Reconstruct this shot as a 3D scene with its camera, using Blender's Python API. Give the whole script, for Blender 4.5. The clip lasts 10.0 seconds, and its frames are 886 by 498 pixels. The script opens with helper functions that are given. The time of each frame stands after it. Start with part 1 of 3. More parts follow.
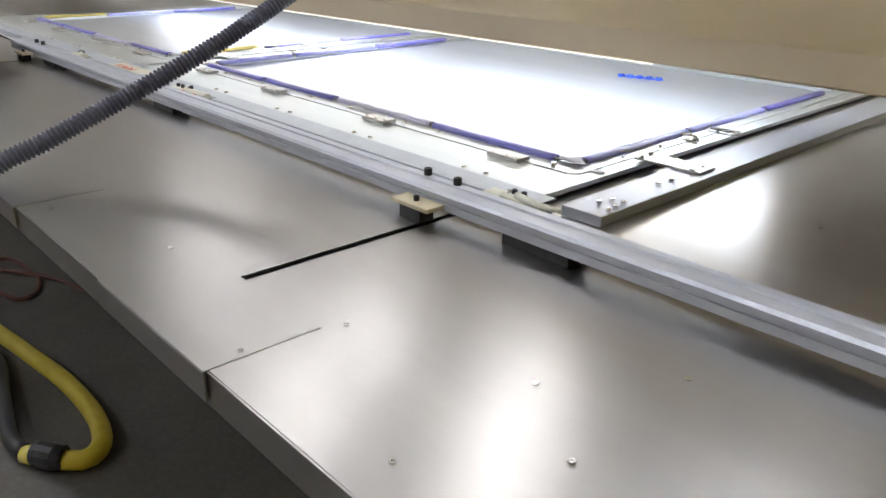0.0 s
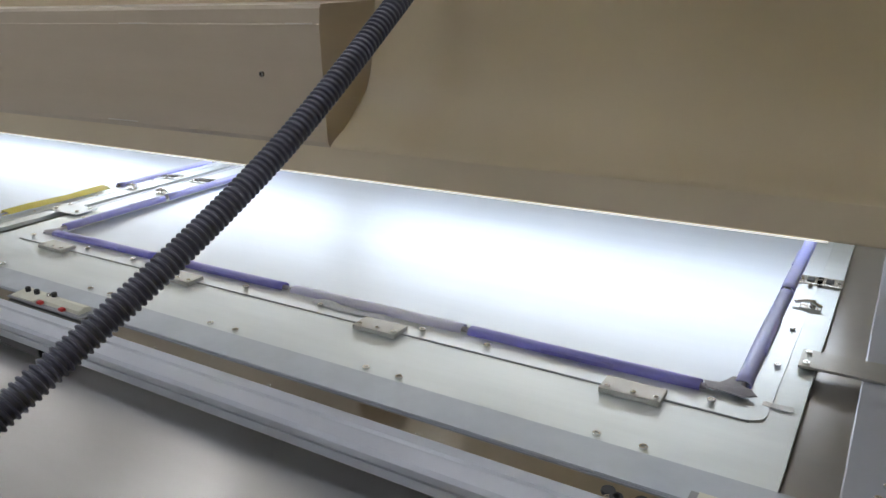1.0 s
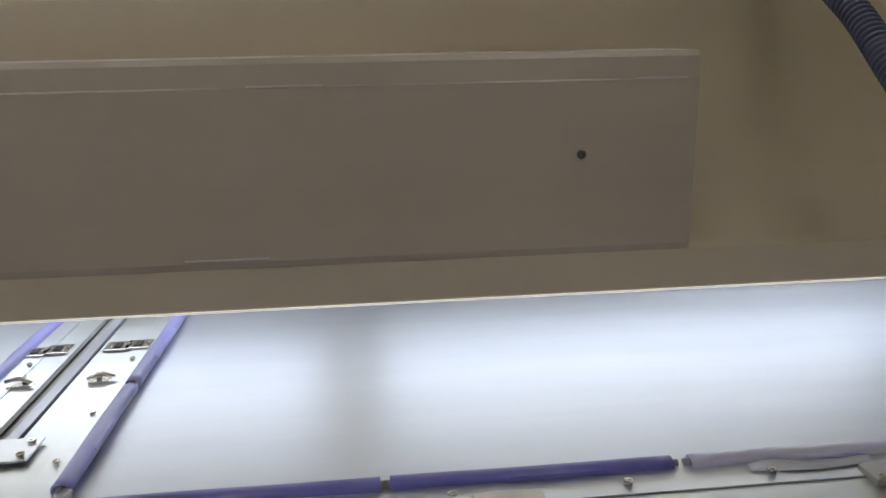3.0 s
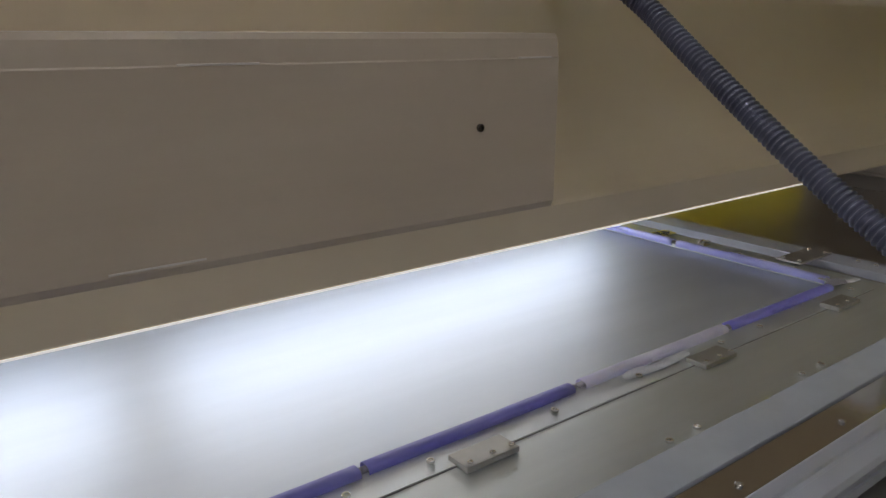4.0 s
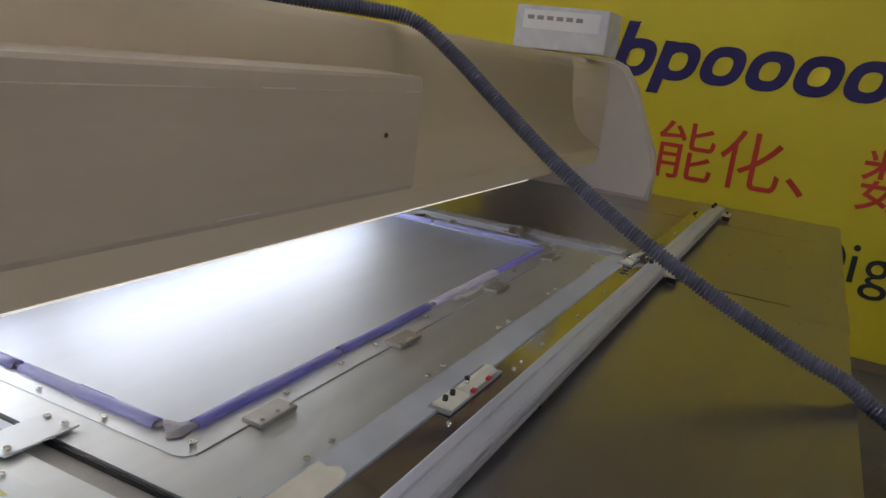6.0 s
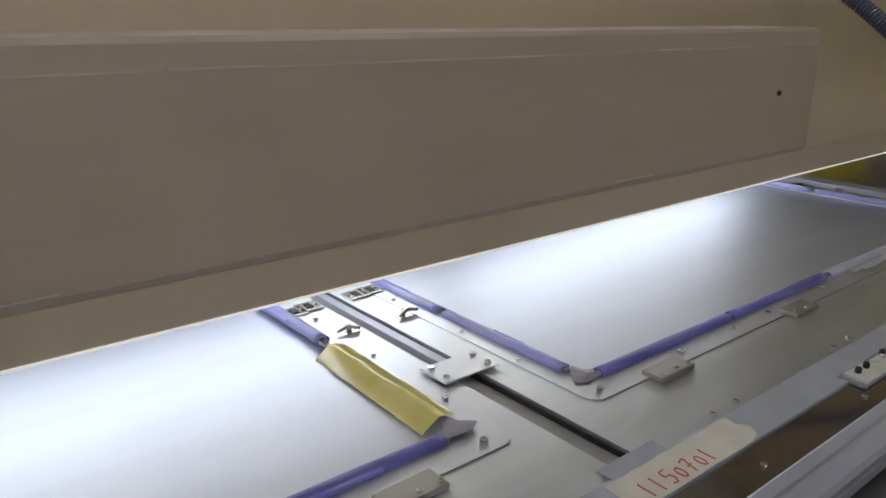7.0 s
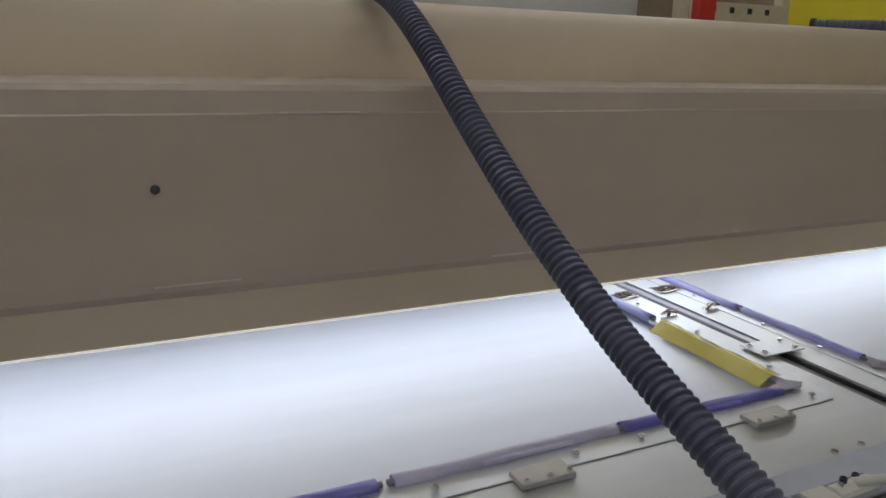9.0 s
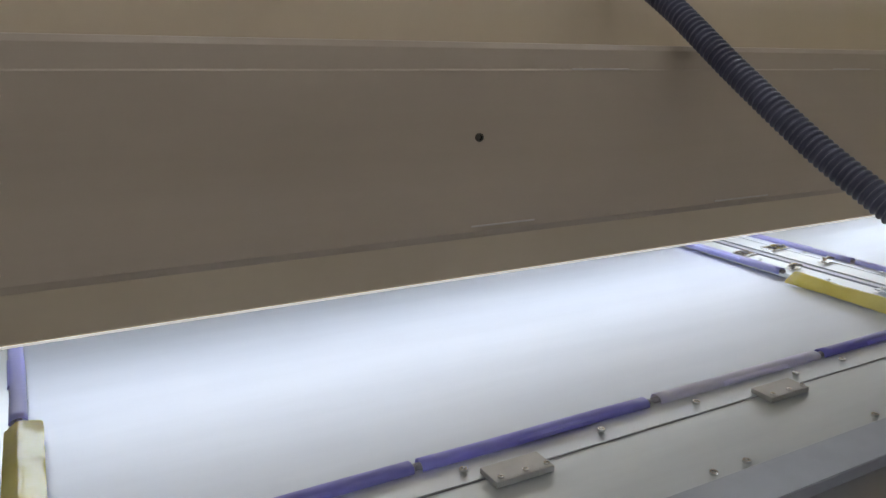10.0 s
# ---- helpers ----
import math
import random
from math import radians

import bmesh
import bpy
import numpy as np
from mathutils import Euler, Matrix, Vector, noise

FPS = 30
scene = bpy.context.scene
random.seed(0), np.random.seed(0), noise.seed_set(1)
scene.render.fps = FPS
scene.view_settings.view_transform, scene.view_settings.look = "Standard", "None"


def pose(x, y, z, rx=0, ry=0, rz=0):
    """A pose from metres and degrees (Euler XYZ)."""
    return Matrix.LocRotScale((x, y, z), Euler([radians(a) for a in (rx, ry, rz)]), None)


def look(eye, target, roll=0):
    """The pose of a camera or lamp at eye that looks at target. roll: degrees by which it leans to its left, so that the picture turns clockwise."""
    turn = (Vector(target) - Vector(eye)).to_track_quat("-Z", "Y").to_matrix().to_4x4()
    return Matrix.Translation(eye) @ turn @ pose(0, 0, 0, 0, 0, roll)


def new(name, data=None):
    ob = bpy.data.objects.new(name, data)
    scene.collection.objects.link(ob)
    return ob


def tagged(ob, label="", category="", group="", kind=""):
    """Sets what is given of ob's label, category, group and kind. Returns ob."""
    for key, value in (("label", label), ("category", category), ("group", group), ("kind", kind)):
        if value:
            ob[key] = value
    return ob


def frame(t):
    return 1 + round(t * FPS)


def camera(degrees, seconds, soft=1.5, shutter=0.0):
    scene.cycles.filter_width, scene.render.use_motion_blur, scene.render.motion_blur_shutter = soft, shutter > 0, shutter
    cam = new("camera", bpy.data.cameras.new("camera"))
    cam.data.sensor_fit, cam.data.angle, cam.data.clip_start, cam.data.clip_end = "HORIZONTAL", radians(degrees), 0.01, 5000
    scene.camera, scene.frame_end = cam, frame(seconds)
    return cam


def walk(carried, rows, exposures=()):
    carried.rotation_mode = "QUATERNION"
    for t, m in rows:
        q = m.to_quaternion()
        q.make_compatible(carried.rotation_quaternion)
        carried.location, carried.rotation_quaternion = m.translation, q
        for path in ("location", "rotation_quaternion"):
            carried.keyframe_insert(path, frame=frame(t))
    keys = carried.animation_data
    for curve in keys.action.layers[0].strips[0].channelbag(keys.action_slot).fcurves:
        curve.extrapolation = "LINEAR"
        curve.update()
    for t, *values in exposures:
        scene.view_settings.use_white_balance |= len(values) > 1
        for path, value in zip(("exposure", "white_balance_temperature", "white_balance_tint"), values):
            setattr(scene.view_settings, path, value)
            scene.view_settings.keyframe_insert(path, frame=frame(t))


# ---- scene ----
cam = camera(60.6, 10.0)
PATH = [
    (0, (1.938, -0.919, 1.178), (0.583, 0.337, 0.412), 0.8),
    (0.5, (1.638, -0.858, 1.242), (0.499, 0.615, 0.512), 1.2),
    (0.8, (1.453, -0.777, 1.248), (0.428, 0.793, 0.552), 0.0),
    (1, (1.357, -0.755, 1.268), (0.352, 0.844, 0.612), -1.6),
    (1.5, (1.059, -0.757, 1.263), (0.118, 0.91, 0.683), -2.2),
    (2, (0.766, -0.764, 1.258), (0.038, 1.018, 0.716), -1.5),
    (2.4, (0.552, -0.706, 1.257), (0.056, 1.16, 0.738), -0.6),
    (2.5, (0.493, -0.693, 1.253), (0.095, 1.2, 0.747), -0.3),
    (2.7, (0.418, -0.667, 1.253), (0.26, 1.262, 0.75), -0.4),
    (3.8, (0.05, -0.573, 1.249), (1.036, 1.081, 0.707), -1.2),
    (4, (0.001, -0.543, 1.246), (1.172, 0.986, 0.704), 0.0),
    (4.4, (-0.119, -0.553, 1.257), (1.391, 0.645, 0.721), 3.6),
    (4.5, (-0.151, -0.545, 1.263), (1.414, 0.582, 0.733), 4.4),
    (5, (-0.274, -0.529, 1.277), (1.362, 0.495, 0.755), 5.2),
    (5.5, (-0.41, -0.538, 1.289), (1.327, 0.315, 0.783), 7.3),
    (5.7, (-0.471, -0.568, 1.289), (1.302, 0.219, 0.802), 7.1),
    (6.8, (-0.681, -0.522, 1.273), (0.713, 0.795, 0.704), 2.3),
    (7, (-0.634, -0.523, 1.265), (0.573, 0.959, 0.675), 0.3),
    (7.5, (-0.589, -0.566, 1.262), (0.48, 1.02, 0.676), -0.1),
    (7.7, (-0.626, -0.585, 1.269), (0.438, 1.012, 0.703), 0.8),
    (8, (-0.712, -0.61, 1.268), (0.331, 1.013, 0.74), 1.3),
    (8.5, (-0.891, -0.636, 1.274), (0.061, 1.049, 0.772), 0.3),
    (8.7, (-0.965, -0.646, 1.288), (-0.059, 1.059, 0.766), 1.6),
    (9, (-1.042, -0.637, 1.288), (-0.174, 1.09, 0.773), 1.9),
    (9.5, (-1.219, -0.572, 1.229), (-0.353, 1.168, 0.757), 0.5),
    (10, (-1.382, -0.576, 1.243), (-0.433, 1.108, 0.73), 0.9),
]
EXPOSURES = [(0.0, 1.50, 6470, 13), (0.5, 1.06, 6380, 11), (1.0, 0.80, 6360, 11), (1.5, 0.53, 6380, 11), (2.0, 0.36, 6410, 12), (2.5, 0.25, 6470, 13),
             (4.0, 0.33, 6500, 15), (4.5, 0.45, 6480, 17), (5.7, 0.48, 6550, 17), (7.0, 0.30, 6440, 16), (8.5, 0.15, 6490, 16), (10.0, 0.12, 6490, 14)]
TUBE, LED, LIP_GLOW = 17.5, 4.75, 0.42
LED_BARS, LED_Y, LED_Z = ((-1.50, 0.235), (0.325, 1.29)), 0.57, 1.03
LAMPS = ([(x, y, 0) for x in (-5.0, -3.0, -1.0, 1.0) for y in (-3.2, -1.0)]
         + [(-2.50 - 0.65 * k, 2.40 + 1.126 * k, 120) for k in (-1, 0.2)] + [(-1.15 - 0.65 * k, 2.90 + 1.126 * k, 120) for k in (-1, 0.2)]
         + [(-4.60, 2.10, 120), (1.0, 1.7, 90), (3.0, 3.6, 0), (2.8, 2.3, 0)])
WALL_X, TABLE_R, SLOT_A, SLOT_B, RAIL_R, BEAM_R = 3.65, 2.62, 1.258, 2.18, 2.345, 2.42
LOGO_Y, LOGO_STEP, LOGO_H, LOGO_Z = 0.44, 0.225, 0.20, 1.30
CJK_SIZE, CJK_STEP, CJK_Y, CJK_Z = 0.33, 1.0, 0.238, 0.822
LAT_SIZE, LAT_Y, LAT_Z = 0.30, -0.58, 0.435
CART = (2.1, 0.17)
HOSES = [
    ([(0.44, 0.56, 1.358), (0.52, 0.42, 1.358), (0.61, 0.32, 1.358), (0.710, 0.255, 1.357), (0.775, 0.185, 1.347), (0.799, 0.100, 1.290), (0.794, 0.0, 1.217), (0.781, -0.15, 1.113), (0.765, -0.30, 1.027), (0.748, -0.45, 0.955),
      (0.738, -0.60, 0.892), (0.736, -0.70, 0.850), (0.735, -0.79, 0.74), (0.73, -0.84, 0.30), (0.73, -0.88, 0.02)],
     "dark grey corrugated cable hose hanging from the beam to the floor"),
    ([(-0.74, 0.58, 1.358), (-0.73, 0.42, 1.358), (-0.72, 0.32, 1.360), (-0.710, 0.25, 1.358), (-0.704, 0.18, 1.338), (-0.700, 0.10, 1.292), (-0.698, 0.0, 1.222), (-0.694, -0.10, 1.155), (-0.691, -0.16, 1.120), (-0.689, -0.22, 1.088),
      (-0.688, -0.28, 1.063), (-0.688, -0.36, 1.033), (-0.69, -0.45, 1.000), (-0.70, -0.55, 0.955), (-0.71, -0.65, 0.89), (-0.73, -0.75, 0.76), (-0.72, -0.83, 0.40), (-0.72, -0.88, 0.02)],
     "dark grey corrugated cable hose draped over the beam to the floor"),
]
walk(cam, [(t, look(e, g, r)) for t, e, g, r in PATH], EXPOSURES)

# ---- world and light ----
world = bpy.data.worlds.new("hall_air")
world.use_nodes = True
world.node_tree.nodes["Background"].inputs[0].default_value = (0.9, 0.95, 1.0, 1)
world.node_tree.nodes["Background"].inputs[1].default_value = 0.02
scene.world = world

T = 0.838      # worktable surface
P = 0.850      # frame plate surface


# ---- materials ----
def rgb(c):
    return (c[0], c[1], c[2], 1.0)


def mat(name, a, b=None, rough=0.5, metal=0.0, scale=8.0, bump=0.0, bump_scale=200.0, stretch=(1, 1, 1), rough_var=0.08,
        alpha=1.0, spec=0.5, trans=0.0, sss=0.0, fine=0.0, island=0.0, sheen=0.0):
    m = bpy.data.materials.new(name)
    m.use_nodes = True
    nt = m.node_tree
    n, l = nt.nodes, nt.links
    bs = n["Principled BSDF"]
    b = b or a
    tc = n.new("ShaderNodeTexCoord")
    mp = n.new("ShaderNodeMapping")
    mp.inputs["Scale"].default_value = stretch
    l.new(tc.outputs["Object"], mp.inputs[0])
    big = n.new("ShaderNodeTexNoise")
    big.inputs["Scale"].default_value = scale
    big.inputs["Detail"].default_value = 6
    big.inputs["Roughness"].default_value = 0.6
    l.new(mp.outputs[0], big.inputs["Vector"])
    small = n.new("ShaderNodeTexNoise")
    small.inputs["Scale"].default_value = bump_scale
    small.inputs["Detail"].default_value = 4
    l.new(mp.outputs[0], small.inputs["Vector"])
    ramp = n.new("ShaderNodeMapRange")
    ramp.inputs[1].default_value, ramp.inputs[2].default_value = 0.32, 0.68
    l.new(big.outputs[0], ramp.inputs[0])
    mix = n.new("ShaderNodeMix")
    mix.data_type = "RGBA"
    mix.inputs[6].default_value, mix.inputs[7].default_value = rgb(a), rgb(b)
    l.new(ramp.outputs[0], mix.inputs[0])
    out = mix.outputs[2]
    if fine:
        mul = n.new("ShaderNodeMix")
        mul.data_type, mul.blend_type = "RGBA", "MULTIPLY"
        mul.inputs[0].default_value = fine
        l.new(out, mul.inputs[6])
        l.new(small.outputs[0], mul.inputs[7])
        out = mul.outputs[2]
    if island:
        oi = n.new("ShaderNodeObjectInfo")
        hs = n.new("ShaderNodeHueSaturation")
        mr = n.new("ShaderNodeMapRange")
        mr.inputs[3].default_value, mr.inputs[4].default_value = 1 - island, 1 + island
        l.new(oi.outputs["Random"], mr.inputs[0])
        l.new(mr.outputs[0], hs.inputs["Value"])
        l.new(out, hs.inputs["Color"])
        out = hs.outputs[0]
    l.new(out, bs.inputs["Base Color"])
    rr = n.new("ShaderNodeMapRange")
    rr.inputs[3].default_value, rr.inputs[4].default_value = max(0.02, rough - rough_var), min(1, rough + rough_var)
    l.new(big.outputs[0], rr.inputs[0])
    l.new(rr.outputs[0], bs.inputs["Roughness"])
    bs.inputs["Metallic"].default_value = metal
    bs.inputs["Specular IOR Level"].default_value = spec
    if trans:
        bs.inputs["Transmission Weight"].default_value = trans
    if sss:
        bs.inputs["Subsurface Weight"].default_value = sss
        bs.inputs["Subsurface Radius"].default_value = (0.6, 0.6, 1.0)
        bs.inputs["Subsurface Scale"].default_value = 0.012
    if alpha < 1:
        bs.inputs["Alpha"].default_value = alpha
    if bump:
        bp = n.new("ShaderNodeBump")
        bp.inputs["Strength"].default_value = bump
        bp.inputs["Distance"].default_value = 0.001
        l.new(small.outputs[0], bp.inputs["Height"])
        l.new(bp.outputs[0], bs.inputs["Normal"])
    return m


def glow(name, color, strength):
    m = bpy.data.materials.new(name)
    m.use_nodes = True
    bs = m.node_tree.nodes["Principled BSDF"]
    bs.inputs["Base Color"].default_value = rgb(color)
    bs.inputs["Emission Color"].default_value = rgb(color)
    bs.inputs["Emission Strength"].default_value = strength
    return m


M_TABLE = mat("satin_steel", (0.44, 0.425, 0.415), (0.48, 0.465, 0.455), 0.29, 1.0, 1.2, 0.025, 60, (1, 10, 1), 0.015)
M_BED = mat("matt_steel_bed", (0.56, 0.59, 0.65), (0.62, 0.65, 0.71), 0.46, 0.92, 1.2, 0.05, 70, (1, 10, 1), 0.04)
M_PLATE = mat("brushed_aluminium", (0.66, 0.69, 0.70), (0.74, 0.77, 0.78), 0.43, 1.0, 2.0, 0.04, 80, (1, 10, 1), 0.05)
M_STRIP = mat("bright_zinc", (0.64, 0.67, 0.70), (0.76, 0.79, 0.81), 0.42, 1.0, 5.0, 0.03, 90, (1, 1, 1), 0.08)
M_POLISH = mat("polished_steel", (0.48, 0.46, 0.43), (0.56, 0.54, 0.51), 0.10, 1.0, 3.0, 0.04, 60, (1, 6, 1), 0.04)
M_RAIL = mat("anodised_aluminium", (0.44, 0.455, 0.52), (0.50, 0.515, 0.58), 0.36, 0.4, 3.0, 0.04, 160, (1, 1, 1), 0.05)
M_TAPE = mat("silver_tape", (0.44, 0.47, 0.52), (0.52, 0.55, 0.60), 0.45, 0.35, 14.0, 0.10, 300)
M_MASK = mat("masking_tape", (0.62, 0.58, 0.48), (0.70, 0.66, 0.56), 0.75, 0.0, 30.0, 0.25, 350)
M_CREAM = mat("cream_paint", (0.62, 0.51, 0.36), (0.665, 0.55, 0.395), 0.42, 0.0, 1.1, 0.05, 220, spec=0.4)
M_COVER = mat("taupe_paint", (0.47, 0.385, 0.295), (0.51, 0.42, 0.325), 0.34, 0.0, 2.2, 0.05, 240, (0.5, 1, 7), 0.07, spec=0.4)
M_POST = mat("pale_moulding", (0.60, 0.53, 0.47), (0.66, 0.59, 0.53), 0.34, 0.0, 1.5, 0.08, 120)
M_SCUFF = mat("worn_paint", (0.55, 0.50, 0.46), (0.62, 0.57, 0.52), 0.3, 0.0, 30.0)
M_SCREW = mat("screw_steel", (0.68, 0.67, 0.65), (0.80, 0.79, 0.77), 0.20, 1.0, 90.0)
M_BLACK = mat("black_oxide", (0.015, 0.015, 0.017), (0.03, 0.03, 0.032), 0.38, 0.2, 60.0)
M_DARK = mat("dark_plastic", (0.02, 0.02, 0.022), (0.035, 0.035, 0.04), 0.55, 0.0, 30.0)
M_HOSE = mat("grey_corrugated_plastic", (0.078, 0.081, 0.120), (0.112, 0.116, 0.168), 0.33, 0.0, 14.0, 0.08, 260, spec=0.45)
M_PURPLE = mat("violet_plastic", (0.155, 0.145, 0.52), (0.225, 0.215, 0.63), 0.34, 0.0, 9.0, 0.1, 90, (1, 1, 1), 0.1, sss=0.5, island=0.22)
M_LILAC = mat("lilac_plastic", (0.52, 0.49, 0.74), (0.64, 0.61, 0.84), 0.30, 0.0, 9.0, 0.1, 90, (1, 1, 1), 0.1, sss=0.5, island=0.15)
M_PERI = mat("periwinkle_plastic", (0.34, 0.35, 0.90), (0.46, 0.47, 0.95), 0.34, 0.0, 9.0, 0.1, 90, (1, 1, 1), 0.1, sss=0.5, island=0.15)
M_OCHRE = mat("yellow_film", (0.74, 0.60, 0.10), (0.84, 0.72, 0.22), 0.14, 0.0, 12.0, 0.25, 40, rough_var=0.05, sss=0.5)
M_GREYPL = mat("grey_corner_plastic", (0.24, 0.22, 0.25), (0.36, 0.34, 0.38), 0.45, 0.1, 40.0, 0.2, 150)
M_HINGE = mat("nickel_plate", (0.45, 0.435, 0.41), (0.54, 0.525, 0.50), 0.40, 1.0, 20.0, 0.05, 200)
M_BEIGE = mat("beige_tab", (0.60, 0.52, 0.36), (0.66, 0.58, 0.42), 0.5, 0.0, 40.0, 0.1, 200)
M_IVORY = mat("ivory_clamp", (0.62, 0.60, 0.50), (0.70, 0.68, 0.58), 0.45, 0.0, 40.0, 0.1, 200)
M_RED = mat("red_plastic", (0.55, 0.03, 0.03), (0.65, 0.05, 0.04), 0.4, 0.0, 40.0)
M_PAPER = mat("white_paper", (0.80, 0.79, 0.80), (0.84, 0.83, 0.84), 0.8, 0.0, 6.0, 0.05, 200)
M_YELLOW = mat("yellow_vinyl", (0.74, 0.60, 0.02), (0.80, 0.66, 0.03), 0.5, 0.0, 1.5, 0.05, 120)
M_NAVY = mat("navy_print", (0.02, 0.015, 0.12), (0.03, 0.02, 0.15), 0.5, 0.0, 8.0)
M_REDPR = mat("red_print", (0.60, 0.04, 0.02), (0.66, 0.06, 0.03), 0.5, 0.0, 8.0)
M_BLKPR = mat("black_print", (0.015, 0.015, 0.015), (0.03, 0.03, 0.03), 0.5, 0.0, 8.0)
M_REDPEN = mat("red_marker", (0.60, 0.05, 0.03), (0.70, 0.10, 0.06), 0.6, 0.0, 60.0)
M_FLOOR = mat("worn_concrete", (0.12, 0.108, 0.095), (0.19, 0.172, 0.155), 0.6, 0.0, 2.0, 0.3, 60, fine=0.5)
M_WALL = mat("hall_paint", (0.62, 0.60, 0.55), (0.68, 0.66, 0.61), 0.8, 0.0, 0.8, 0.1, 90)
# the bare wall is unseen; its brown is there to tint the tabletop's reflection
M_EASTWALL = mat("east_wall_brown", (0.26, 0.19, 0.11), (0.32, 0.24, 0.15), 0.7, 0.0, 1.2, 0.1, 60)
M_CEIL = mat("ceiling_board", (0.66, 0.66, 0.64), (0.72, 0.72, 0.70), 0.85, 0.0, 0.7, 0.1, 90)
M_WRAP = mat("wrapped_carton", (0.62, 0.62, 0.66), (0.74, 0.74, 0.78), 0.22, 0.0, 14.0, 0.6, 30)
M_DULL = mat("dull_zinc", (0.40, 0.39, 0.37), (0.50, 0.49, 0.46), 0.5, 0.5, 18.0, 0.1, 120)
M_STEELG = mat("grey_enamel", (0.25, 0.25, 0.26), (0.3, 0.3, 0.31), 0.5, 0.2, 6.0)
M_YHOSE = mat("yellow_rubber", (0.52, 0.40, 0.03), (0.62, 0.49, 0.05), 0.5, 0.0, 20.0, 0.1, 120)
M_CHROME = mat("dark_chrome", (0.16, 0.15, 0.14), (0.24, 0.23, 0.22), 0.16, 1.0, 60.0)
M_BLUE = mat("blue_plastic", (0.03, 0.10, 0.62), (0.05, 0.14, 0.72), 0.35, 0.0, 40.0)
M_CABLE = mat("brown_cable", (0.10, 0.03, 0.02), (0.14, 0.05, 0.03), 0.5, 0.0, 30.0)
M_TUBE = glow("lamp_tube", (0.92, 0.96, 1.0), TUBE)
# dimmer copy for the turned rows, set to weaken their bands on the tabletop
M_DIMTUBE = glow("dim_lamp_tube", (0.95, 0.96, 0.96), 12.0)
M_LED = glow("led_diffuser", (0.80, 0.90, 1.0), LED)
# stands in for LED light falling on the beam's lip, no lamp itself
M_LIPGLOW = glow("lip_glow", (0.95, 0.95, 0.88), LIP_GLOW)


# ---- mesh helpers ----
def origin(ob):
    v = Vector((0, 0, 0))
    while ob:
        v += ob.location
        ob = ob.parent
    return v


def part(name, bm, material, parent=None, label="", smooth=False, at=None):
    """Links a bmesh, given in world coordinates, as one mesh object under its thing."""
    me = bpy.data.meshes.new(name)
    base = Vector(at) if at else (origin(parent) if parent else Vector((0, 0, 0)))
    bmesh.ops.translate(bm, verts=bm.verts, vec=-base)
    bmesh.ops.recalc_face_normals(bm, faces=bm.faces)
    bm.to_mesh(me)
    bm.free()
    me.materials.append(material)
    if smooth:
        for f in me.polygons:
            f.use_smooth = True
    ob = new(name, me)
    ob.parent = parent
    ob.location = base - (origin(parent) if parent else Vector((0, 0, 0)))
    if label:
        ob["label"] = label
    return ob


def thing(name, loc, label, category, group="", kind=""):
    ob = new(name)
    ob.location = loc
    ob.empty_display_size = 0.1
    return tagged(ob, label, category, group, kind)


def box(x0, x1, y0, y1, z0, z1, bevel=0.0, bm=None, seg=2):
    bm2 = bmesh.new()
    bmesh.ops.create_cube(bm2, size=1)
    bmesh.ops.scale(bm2, vec=(x1 - x0, y1 - y0, z1 - z0), verts=bm2.verts)
    bmesh.ops.translate(bm2, vec=((x0 + x1) / 2, (y0 + y1) / 2, (z0 + z1) / 2), verts=bm2.verts)
    if bevel:
        bmesh.ops.bevel(bm2, geom=list(bm2.edges), offset=bevel, segments=seg, affect="EDGES", profile=0.6)
    return join(bm, bm2)


def join(bm, other):
    if bm is None:
        return other
    me = bpy.data.meshes.new("tmp")
    other.to_mesh(me)
    other.free()
    bm.from_mesh(me)
    bpy.data.meshes.remove(me)
    return bm


def turned(bm, m):
    bmesh.ops.transform(bm, matrix=m, verts=bm.verts)
    return bm


def slab(x0, x1, y0, y1, z0, z1, holes=(), bm=None):
    """A plate with rectangular openings cut right through it."""
    bm = bm or bmesh.new()
    xs = sorted({x0, x1, *[v for h in holes for v in h[:2] if x0 < v < x1]})
    ys = sorted({y0, y1, *[v for h in holes for v in h[2:] if y0 < v < y1]})
    nx, ny = len(xs) - 1, len(ys) - 1
    solid = [[not any(h[0] <= (xs[i] + xs[i + 1]) / 2 <= h[1] and h[2] <= (ys[j] + ys[j + 1]) / 2 <= h[3] for h in holes)
              for j in range(ny)] for i in range(nx)]
    vt = {}

    def v(i, j, k):
        if (i, j, k) not in vt:
            vt[i, j, k] = bm.verts.new((xs[i], ys[j], (z0, z1)[k]))
        return vt[i, j, k]

    def is_solid(i, j):
        return 0 <= i < nx and 0 <= j < ny and solid[i][j]

    for i in range(nx):
        for j in range(ny):
            if not solid[i][j]:
                continue
            bm.faces.new((v(i, j, 1), v(i + 1, j, 1), v(i + 1, j + 1, 1), v(i, j + 1, 1)))
            bm.faces.new((v(i, j, 0), v(i, j + 1, 0), v(i + 1, j + 1, 0), v(i + 1, j, 0)))
            for a, b, c, d, ii, jj in ((i, j, i + 1, j, i, j - 1), (i + 1, j, i + 1, j + 1, i + 1, j),
                                       (i + 1, j + 1, i, j + 1, i, j + 1), (i, j + 1, i, j, i - 1, j)):
                if not is_solid(ii, jj):
                    bm.faces.new((v(a, b, 0), v(c, d, 0), v(c, d, 1), v(a, b, 1)))
    return bm


